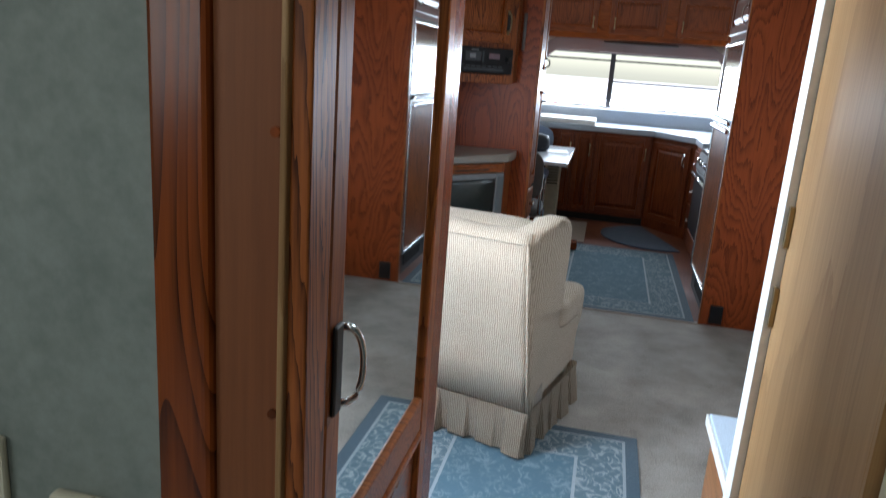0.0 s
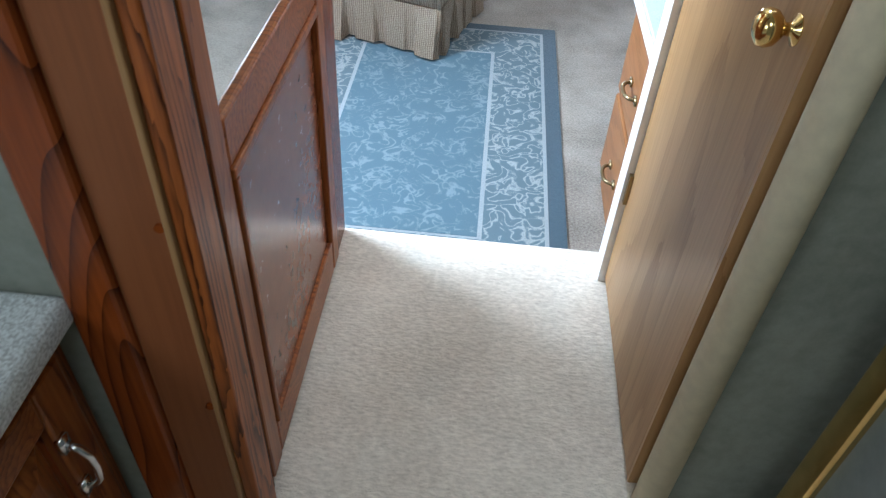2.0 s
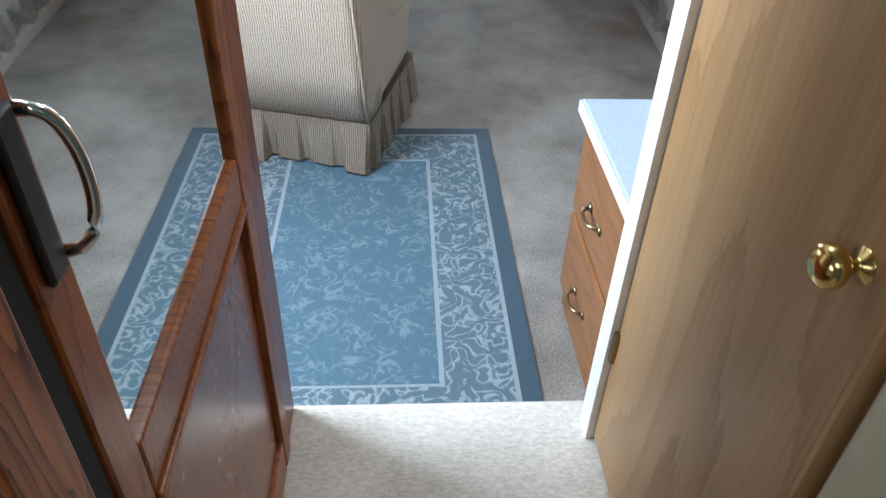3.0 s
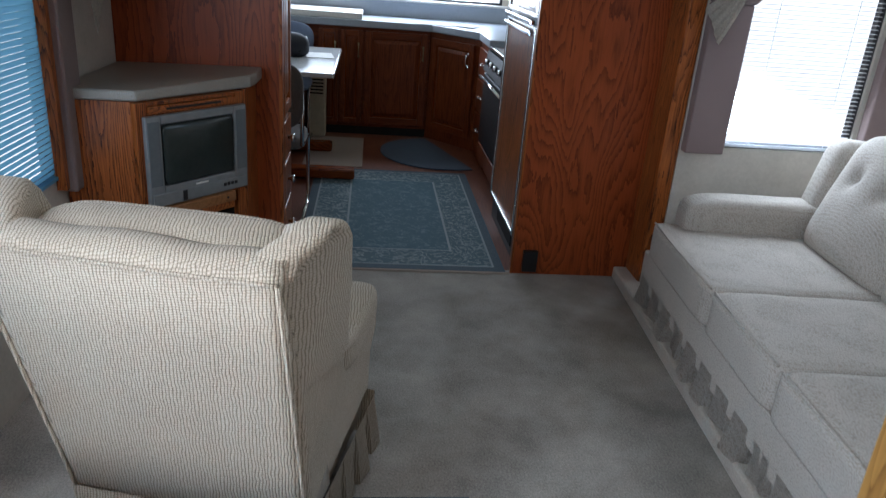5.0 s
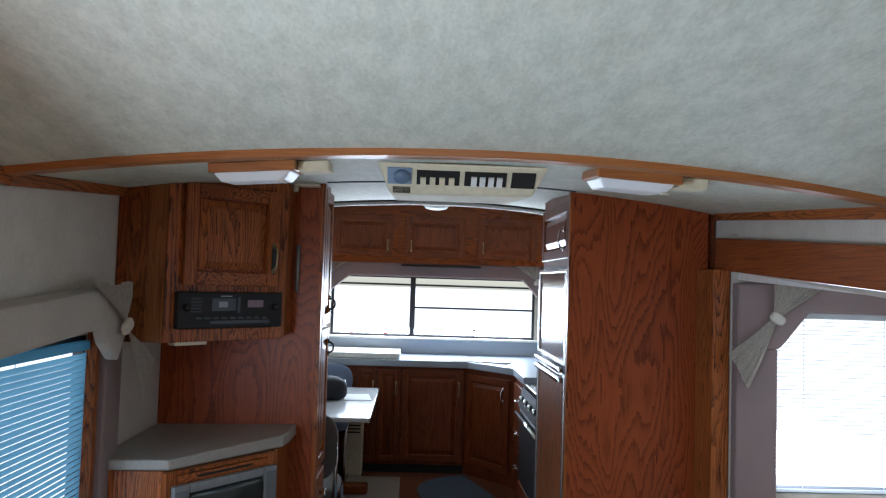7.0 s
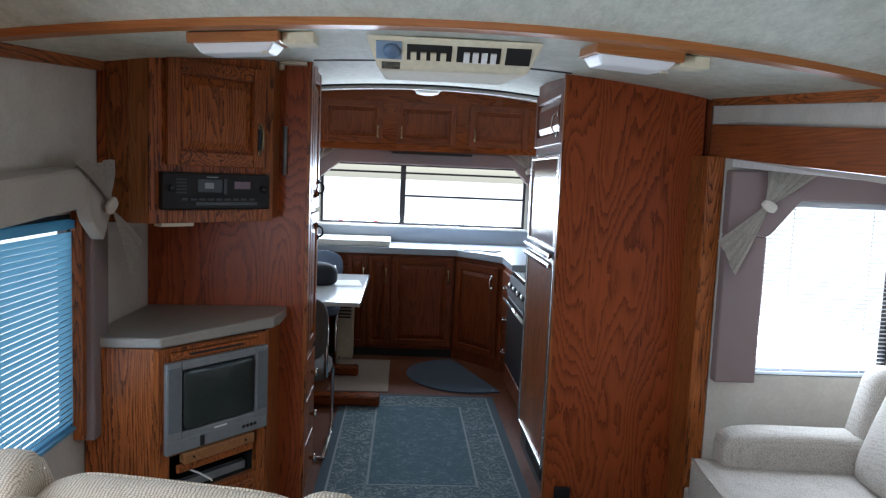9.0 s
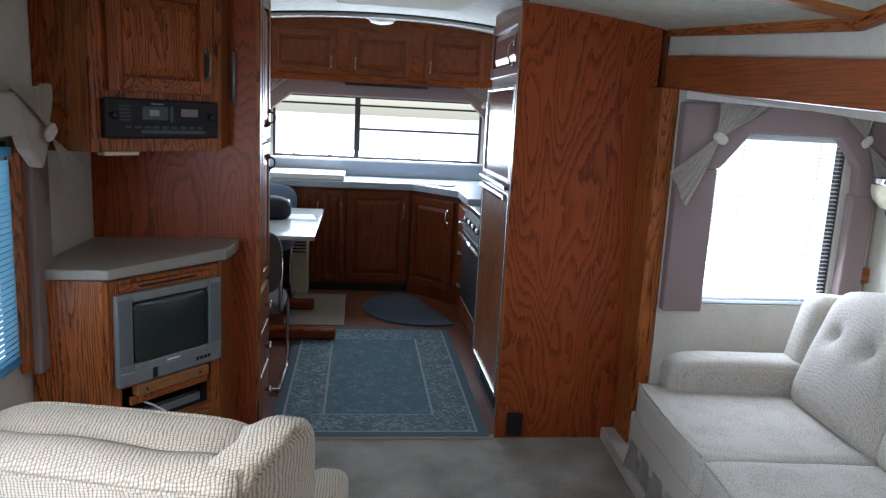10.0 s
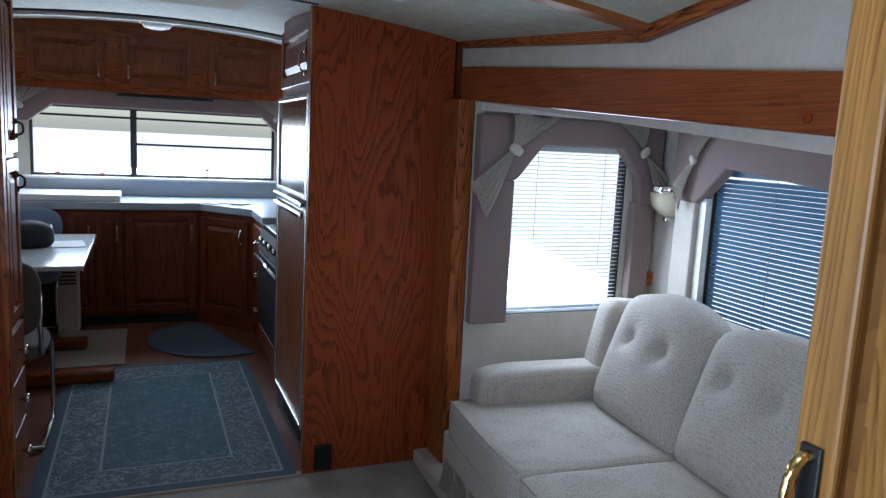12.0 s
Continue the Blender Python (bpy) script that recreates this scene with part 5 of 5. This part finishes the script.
for nm, z0, z1, mt in (("lower_door", 0.165, 1.225, OAK["z"]), ("freezer_door", 1.26, 1.735, plain("satin_panel", (0.20, 0.075, 0.035), 0.12))):
    d = part(nm, box((0.752, 4.83, z0 + 0.02, 0.774, 5.53, z1 - 0.02)), mt, fr)
    for a in ((0.742, 4.80, z0, 0.776, 4.829, z1), (0.742, 5.531, z0, 0.776, 5.56, z1), (0.742, 4.829, z0, 0.776, 5.531, z0 + 0.02), (0.742, 4.829, z1 - 0.02, 0.776, 5.531, z1)):
        part("edging", box(a), STEEL, d, bevel=0.004)
part("handle", box((0.72, 4.83, 1.225, 0.745, 5.53, 1.25)), CHROME, fr, bevel=0.006)
part("handle", box((0.72, 4.83, 1.175, 0.742, 5.53, 1.20)), CHROME, fr, bevel=0.006)
part("plinth", box((0.778, 4.80, 0.0, 0.80, 5.56, 0.155)), OAK["y"], fr)
# vent opening's shade painted as a near-black plate
part("floor_vent", box((0.770, 4.95, 0.05, 0.7785, 5.4, 0.12)), DARK, fr)
fc = thing("fridge_cabinet", (1.05, 5.2, 1.75), "oak cabinet above the refrigerator with chrome pull", "cabinet")
part("body", box((0.775, 4.727, 1.752, 1.44, 5.60, 2.14)), KIT["z"], fc)
panel_door(fc, 0.72, 0.29, pose(0.774, 5.55, 1.785, 0, 0, -90), KIT, (0.62, 0.10, 0.10, 0), CHROME)
ou = thing("outlet", (0.828, 4.695, 0.06), "black outlet box low on the plywood panel", "outlet")
part("plate", box((0.79, 4.672, 0.02, 0.865, 4.699, 0.135)), BLACK, ou, bevel=0.004)
ban = thing("floor_transition", (0.3, 4.735, 0), "dark metal strip between carpet and kitchen floor", "trim")
part("strip", box((-0.415, 4.68, 0.0, 0.73, 4.6985, 0.006)), BEIGEMAT, ban)

stv = thing("kitchen_range", (1.1, 6.1, 0), "black gas range with chrome handles", "stove")
part("body", box((0.83, 5.62, 0.09, 1.44, 6.68, 0.90)), BLACK, stv)
part("oven_door", box((0.805, 5.66, 0.24, 0.829, 6.64, 0.74)), BLACK, stv, bevel=0.008)
part("drawer", box((0.808, 5.66, 0.10, 0.829, 6.64, 0.225)), KIT["y"], stv, bevel=0.006)
part("control_panel", prism([(0.80, 0.76), (0.83, 0.76), (0.86, 0.90), (0.83, 0.90)], "y", 5.63, 6.67), BLACK, stv)
part("oven_handle", rod([(0.775, 5.70, 0.72), (0.775, 6.60, 0.72)], 0.013), CHROME, stv, smooth=True)
for k in range(5):
    part("knob", lathe([(0.02, 0), (0.02, 0.02), (0.014, 0.025)]), CHROME, stv, m=pose(0.812, 5.8 + 0.18 * k, 0.83, 0, -78, 0), smooth=True)
part("cooktop", box((0.84, 5.63, 0.90, 1.44, 6.67, 0.925)), STEEL, stv, bevel=0.004)
for yy in (5.9, 6.4):
    for xx in (1.0, 1.28):
        part("burner_grate", box((xx - 0.1, yy - 0.01, 0.925, xx + 0.1, yy + 0.01, 0.945), (xx - 0.01, yy - 0.1, 0.925, xx + 0.01, yy + 0.1, 0.945)), BLACK, stv)

kb = thing("kitchen_base_cabinet", (0.2, 7.9, 0), "red-brown oak base cabinet under the window", "cabinet", "kitchen base cabinets")
part("body", box((-1.14, 7.68, 0.0, 0.476, 8.24, 0.905)), KIT["z"], kb)
part("face_frame", box((-1.14, 7.66, 0.07, 0.476, 7.679, 0.905)), KIT["x"], kb)
part("toe_board", box((-1.14, 7.664, 0.0, 0.476, 7.6785, 0.069)), DARK, kb)
for x0, w, hx in ((-0.46, 0.17, 0.14), (-0.275, 0.185, 0.15), (-0.068, 0.525, 0.49)):
    panel_door(kb, w, 0.78, pose(x0, 7.66, 0.10), KIT, (hx, 0.62, 0.10, 0), ANTIQUE, stile=0.04 if w < 0.3 else 0.055)
kd = thing("kitchen_base_cabinet", (0.8, 7.6, 0), "red-brown oak diagonal corner cabinet", "cabinet", "kitchen base cabinets")
da = math.degrees(math.atan2(7.22 - 7.66, 0.86 - 0.478))
part("body", prism([(0.478, 7.68), (0.86, 7.24), (1.44, 7.24), (1.44, 8.24), (0.478, 8.24)], "z", 0.0, 0.905), KIT["z"], kd)
panel_door(kd, 0.49, 0.76, pose(0.50, 7.65, 0.10, 0, 0, da), KIT, (0.43, 0.63, 0.10, 0), CHROME)
ks = thing("kitchen_base_cabinet", (1.1, 6.95, 0), "narrow oak drawer cabinet beside the range", "cabinet", "kitchen base cabinets")
part("body", box((0.86, 6.685, 0.0, 1.44, 7.235, 0.905)), KIT["z"], ks)
for z0, z1 in ((0.12, 0.36), (0.38, 0.62), (0.64, 0.86)):
    d = part("drawer", box((0.842, 6.71, z0, 0.859, 7.21, z1)), KIT["y"], ks, bevel=0.006)
    pull_handle(d, (0.842, 6.96, (z0 + z1) / 2), pose(0, 0, 0, 0, 0, -90) @ pose(0, 0, 0, 0, 90, 0), CHROME)
kt = thing("countertop", (0.4, 7.9, 0.91), "pale blue-grey laminate kitchen countertop", "countertop")
part("slab", prism([(-1.14, 7.635), (0.49, 7.635), (0.835, 7.215), (0.835, 6.69), (1.44, 6.69), (1.44, 8.245), (-1.14, 8.245)], "z", 0.908, 0.965), KITTOP, kt, bevel=0.006)
part("backsplash", box((-1.14, 8.215, 0.966, 1.43, 8.249, 1.10)), KITTOP, kt)
sk = thing("sink_cover", (-0.5, 7.9, 0.966), "white board lying on the kitchen counter", "board")
part("board", box((-0.95, 7.68, 0.966, -0.10, 8.19, 1.015)), WHITE, sk, bevel=0.008)
fau = thing("papers", (0.6, 7.7, 0.966), "loose white papers on the counter", "papers")
for k in range(3):
    part("sheet", box((-0.1, -0.07, 0, 0.1, 0.07, 0.003)), PAPER, fau, m=pose(0.45 + 0.17 * k, 7.72 - 0.05 * k, 0.967 + 0.004 * k, 0, 0, 12 + 25 * k))

ku = thing("kitchen_wall_cabinet", (0.2, 8.1, 1.77), "red-brown oak wall cabinets with three doors above the window", "cabinet")
part("body", box((-1.14, 7.97, 1.822, 1.44, 8.245, 2.26)), KIT["z"], ku)
part("face_frame", prism([(-1.14, 1.806), (1.44, 1.82), (1.44, 2.28), (0.8, 2.345), (0.17, 2.375), (-0.5, 2.345), (-1.14, 2.27)], "y", 7.945, 7.969), DARKOAK["x"], ku)
for x0, hx in ((-0.745, 0.50), (-0.083, 0.05), (0.573, 0.05)):
    panel_door(ku, 0.54, 0.37, pose(x0, 7.944, 1.872), KIT, (hx, 0.10, 0.085, 0), ANTIQUE)
kv = thing("window_valance", (0.2, 8.2, 1.65), "mauve valance over the kitchen window", "valance")
part("top_board", prism([(-1.0, 1.82), (1.35, 1.82), (1.35, 1.54), (1.17, 1.54), (1.03, 1.69), (-0.60, 1.69), (-0.77, 1.55), (-1.0, 1.55)], "y", 8.15, 8.22), VALANCE, kv, bevel=0.01)
part("light_bar", box((-0.12, 8.05, 1.785, 0.62, 8.14, 1.805)), BLACK, kv)
bow(kv, pose(-0.83, 8.143, 1.675), 1)
bow(kv, pose(1.17, 8.143, 1.675), -1)
ln = thing("window_ledge", (0.2, 8.2, 1.1), "white ledge under the kitchen window", "ledge")
part("ledge", box((-1.1, 8.17, 1.102, 1.4, 8.249, 1.122)), WHITE, ln, bevel=0.004)

pt = thing("pantry_cabinet", (-0.8, 5.1, 0), "tall oak pantry with drawers and white knobs beside the kitchen opening", "cabinet")
part("body", box((-1.14, 4.767, 0.0, -0.44, 5.10, 2.12)), OAK["z"], pt)
for z0, z1 in ((0.05, 0.27), (0.29, 0.49), (0.51, 0.70)):
    d = part("drawer", box((-0.439, 4.79, z0, -0.42, 5.08, z1)), OAK["y"], pt, bevel=0.005)
    part("knob", lathe([(0.008, 0), (0.008, 0.012), (0.02, 0.02), (0.02, 0.03), (0.01, 0.035)]), CHROME, d, m=pose(-0.42, 4.925, (z0 + z1) / 2, 0, 90, 0), smooth=True)
for z0, z1 in ((0.73, 1.40), (1.42, 2.08)):
    d = panel_door(pt, 0.29, z1 - z0, pose(-0.439, 4.79, z0, 0, 0, 90), OAK, (0.25, 0.1 if z0 > 1 else 0.57, 0.06, 0), BLACK)

tb = thing("dining_table", (-0.6, 6.75, 0), "white laminate dining table on a wooden pedestal", "table")
part("tabletop", box((-1.13, 6.07, 0.722, -0.262, 7.42, 0.752)), plain("table_laminate", (0.62, 0.64, 0.66), 0.18), tb, bevel=0.008)
part("edge_band", box((-0.264, 6.08, 0.722, -0.252, 7.41, 0.7515)), STEEL, tb)
part("pedestal", box((-0.70, 6.5, 0.05, -0.60, 6.9, 0.722)), OAK["z"], tb, bevel=0.01)
part("foot", box((-1.0, 6.20, 0.012, -0.106, 6.30, 0.085)), DARKOAK["x"], tb, bevel=0.015)
part("foot", box((-1.0, 6.94, 0.012, -0.30, 7.04, 0.085)), DARKOAK["x"], tb, bevel=0.015)
bag = thing("camera_bag", (-0.5, 6.75, 0.752), "black cloth bag lying on the dining table", "bag")
part("body", cushion(0.25, 0.30, 0.15, 3.5, 0.1), plain("black_cloth", (0.02, 0.022, 0.03), 0.8), bag, m=pose(-0.61, 6.85, 0.825, 0, 0, 20), smooth=True)
part("strap", rod([(-0.53, 6.72, 0.79), (-0.48, 6.78, 0.86), (-0.50, 6.92, 0.88), (-0.56, 6.99, 0.82)], 0.008), BLACK, bag, smooth=True)
mag = thing("magazine", (-0.34, 6.75, 0.753), "open white paper on the dining table", "papers")
part("sheet", box((-0.10, -0.14, 0, 0.10, 0.14, 0.004)), PAPER, mag, m=pose(-0.40, 6.9, 0.753, 0, 0, 8))


def dining_chair(x, y, turn, seat_mat, label, back_mat=None):
    c = thing("dining_chair", (x, y, 0), label, "chair", "dining chairs")
    m = pose(x, y, 0, 0, 0, turn)
    for s in (-1, 1):
        pts = [(0.20 * s, -0.20, 0.76), (0.20 * s, -0.19, 0.47), (0.20 * s, 0.18, 0.44), (0.20 * s, 0.215, 0.40), (0.20 * s, 0.22, 0.08), (0.20 * s, 0.20, 0.03), (0.20 * s, 0.16, 0.014), (0.20 * s, -0.22, 0.014)]
        part("tube_frame", rod(pts, 0.012), CHROME, c, m=m, smooth=True)
    part("floor_bar", rod([(-0.20, -0.22, 0.014), (0.20, -0.22, 0.014)], 0.012), CHROME, c, m=m, smooth=True)
    part("seat", cushion(0.42, 0.42, 0.09, 4, 0.1), seat_mat, c, m=m @ pose(0, 0, 0.47), smooth=True)
    part("backrest", cushion(0.42, 0.06, 0.34, 4, 0.05), back_mat or seat_mat, c, m=m @ pose(0, -0.205, 0.74), smooth=True)
    return c


dining_chair(-0.585, 5.50, 0, DARKTAUPE, "chrome cantilever chair with dark taupe padding at the table")
dining_chair(-0.70, 7.36, 180, BLUECLOTH, "chrome cantilever chair with blue back at the far table end")
ht = thing("heater", (-0.36, 7.1, 0), "small white louvred heater under the table", "heater")
part("case", box((-0.54, 7.50, 0.0, -0.385, 7.63, 0.62)), IVORY, ht, bevel=0.01)
# dark bars paint the shade between the louvres
for k in range(7):
    part("louvre", box((-0.52, 7.494, 0.36 + 0.028 * k, -0.405, 7.4995, 0.372 + 0.028 * k)), DARK, ht)

# ---- hall ----
cd = thing("closet_door", (-0.262, 1.12, 0.2), "oak closet door with tall mirror over a plain panel", "closet door")
CM = pose(-0.262, 0.832, 0.205, 0, 0, 90)
W = 0.552
part("stile", box((0, -0.02, 0, 0.05, 0.0, 2.0)), CLOSET["z"], cd, m=CM, bevel=0.005)
part("stile", box((W - 0.05, -0.02, 0, W, 0.0, 2.0)), CLOSET["z"], cd, m=CM, bevel=0.005)
for z0, z1 in ((0.0, 0.09), (0.60, 0.668), (1.93, 2.0)):
    part("rail", box((0.05, -0.019, z0, W - 0.05, 0.0, z1)), CLOSET["x"], cd, m=CM, bevel=0.005)
part("mirror", box((0.05, -0.010, 0.668, W - 0.05, -0.004, 1.93)), MIRROR, cd, "tall mirror", m=CM)
part("panel", box((0.05, -0.012, 0.09, W - 0.05, -0.003, 0.60)), plain("mauve_brown_panel", (0.23, 0.085, 0.045), 0.25), cd, "smooth glossy brown panel", m=CM)
for a in ((0.05, -0.024, 0.585, W - 0.05, -0.011, 0.60), (0.05, -0.024, 0.09, 0.064, -0.011, 0.585), (W - 0.064, -0.024, 0.09, W - 0.05, -0.011, 0.585)):
    part("moulding", box(a), CLOSET["z"], cd, m=CM, bevel=0.003)
pl = part("handle_plate", box((0.012, -0.026, 0.868, 0.036, -0.02, 0.982)), BLACK, cd, m=CM, bevel=0.003)
part("handle", rod([CM @ Vector(p) for p in [(0.04 + 0.008 * math.sin(math.pi * k / 14), -0.022 - 0.025 * math.sin(math.pi * k / 14) ** 0.6, 0.925 - 0.049 * math.cos(math.pi * k / 14)) for k in range(15)]], 0.0045), CHROME, pl, "chrome bow handle", smooth=True)
hd = thing("hall_door", (0.36, 1.1, 0.2), "open flush tan wood door with brass knob against the wall", "door")
part("leaf", box((0.350, 0.905, 0.20, 0.376, 1.398, 2.15)), TAN, hd, bevel=0.002)
part("free_edge", box((0.3495, 0.897, 0.20, 0.3765, 0.9045, 2.15)), TAN, hd)
kn = part("knob", lathe([(0.027, 0.0), (0.027, 0.004), (0.012, 0.009), (0.011, 0.022), (0.019, 0.027), (0.030, 0.038), (0.033, 0.050), (0.029, 0.063), (0.015, 0.070), (0.002, 0.071)], 28), BRASS, hd, "polished brass knob", m=pose(0.351, 0.950, 1.000, 0, -90, 0) @ Matrix.Scale(0.62, 4), smooth=True)
for z in (0.45, 1.12, 1.26, 1.95):
    part("hinge", box((0.342, 1.388, z - 0.035, 0.3495, 1.3995, z + 0.035)), ANTIQUE, hd)
sw = thing("light_switch", (-0.475, 0.72, 0.98), "ivory double rocker switch plate on the wall", "switch")
part("back_box", box((-0.513, 0.704, 0.906, -0.437, 0.7235, 1.000)), IVORY, sw, bevel=0.007, segments=3)
part("plate", box((-0.513, 0.699, 0.904, -0.450, 0.7045, 0.990)), plain("tan_plate", (0.42, 0.33, 0.18), 0.35), sw, bevel=0.003)
for x in (-0.503, -0.480):
    part("rocker", box((x, 0.692, 0.927, x + 0.019, 0.6995, 0.966)), WHITE, sw, bevel=0.003)
for z in (0.914, 0.980):
    part("screw", rod([(-0.4825, 0.6995, z), (-0.4825, 0.697, z)], 0.004), ANTIQUE, sw)
sw3 = thing("light_switch", (-0.585, 0.72, 1.0), "ivory switch plate on the grey wall", "switch")
part("plate", box((-0.645, 0.712, 0.928, -0.575, 0.7235, 1.050)), IVORY, sw3, bevel=0.004)

vn = thing("vanity_cabinet", (-0.8, 0.3, 0.185), "oak bathroom vanity with one door", "cabinet")
part("body", box((-1.14, -0.3, 0.185, -0.415, 0.722, 0.704)), OAK["z"], vn)
panel_door(vn, 0.44, 0.42, pose(-0.415, 0.25, 0.26, 0, 0, 90), CLOSET, (0.39, 0.28, 0.09, 0), CHROME)
vt = thing("countertop", (-0.8, 0.3, 0.70), "grey speckled vanity countertop with rounded edge", "countertop")
part("slab", box((-1.145, -0.33, 0.706, -0.375, 0.7235, 0.746)), GREYTOP, vt, bevel=0.014, segments=4)
sh = thing("shower_door", (0.53, 0.3, 0.185), "brass-framed shower door with obscure glass", "shower door")
for a in ((0.505, 0.74, 0.30, 0.535, 0.785, 2.0), (0.505, -0.3, 0.30, 0.535, 0.74, 0.335), (0.505, -0.3, 1.96, 0.535, 0.74, 2.0), (0.505, -0.34, 0.30, 0.535, -0.3, 2.0)):
    part("frame", box(a), BRASS, sh, bevel=0.004)
part("glass", box((0.516, -0.3, 0.335, 0.524, 0.74, 1.96)), plain("obscure_glass", (0.16, 0.20, 0.20), 0.25), sh)
part("sill", box((0.49, -0.34, 0.185, 0.58, 0.785, 0.30)), WHITE, sh, bevel=0.01)

# ---- dresser and wardrobe beside the step ----
dr = thing("dresser", (0.9, 1.8, 0), "low oak dresser with two drawers beside the step", "dresser")
part("body", box((0.425, 1.512, 0.0, 1.44, 2.015, 0.585)), DRAWER, dr)
for z0, z1 in ((0.335, 0.57), (0.085, 0.32)):
    d = part("drawer", box((0.405, 1.53, z0, 0.4245, 2.005, z1)), DRAWER, dr, bevel=0.006)
    pull_handle(d, (0.405, 1.805, (z0 + z1) / 2 - 0.015), pose(0, 0, 0, 0, 0, -90) @ pose(0, 0, 0, 0, 90, 0), ANTIQUE, 0.09)
part("plinth", box((0.43, 1.513, 0.0, 0.4405, 2.01, 0.06)), DARK, dr)
dt = thing("countertop", (0.9, 1.8, 0.585), "pale blue laminate dresser top with thick edge", "countertop")
part("slab", box((0.392, 1.511, 0.588, 1.445, 2.03, 0.62)), BLUETOP, dt, bevel=0.006)
part("front_edge", box((0.387, 1.512, 0.590, 0.3915, 2.026, 0.618)), WHITE, dt)
wd = thing("wardrobe", (1.0, 1.75, 0.62), "golden oak wardrobe standing on the dresser", "wardrobe")
part("body", box((0.667, 1.511, 0.622, 1.44, 2.027, 2.28)), GOLD["z"], wd)
WM = pose(0.665, 2.025, 0.64, 0, 0, -90)
wdoor = panel_door(wd, 0.50, 0.50, WM, GOLD, None, stile=0.046)
wdoor2 = panel_door(wd, 0.50, 1.10, WM @ pose(0, 0, 0.503), GOLD, None, stile=0.046)
hp = part("handle_plate", box((0.010, -0.025, 0.525, 0.034, -0.0205, 0.655)), BLACK, wdoor2, m=WM, bevel=0.004)
part("handle", rod([WM @ Vector((0.022, -0.024 - 0.026 * math.sin(math.pi * k / 14) ** 0.6, 0.59 - 0.055 * math.cos(math.pi * k / 14))) for k in range(15)], 0.006), BRASS, wdoor2, "brass bow handle", smooth=True)
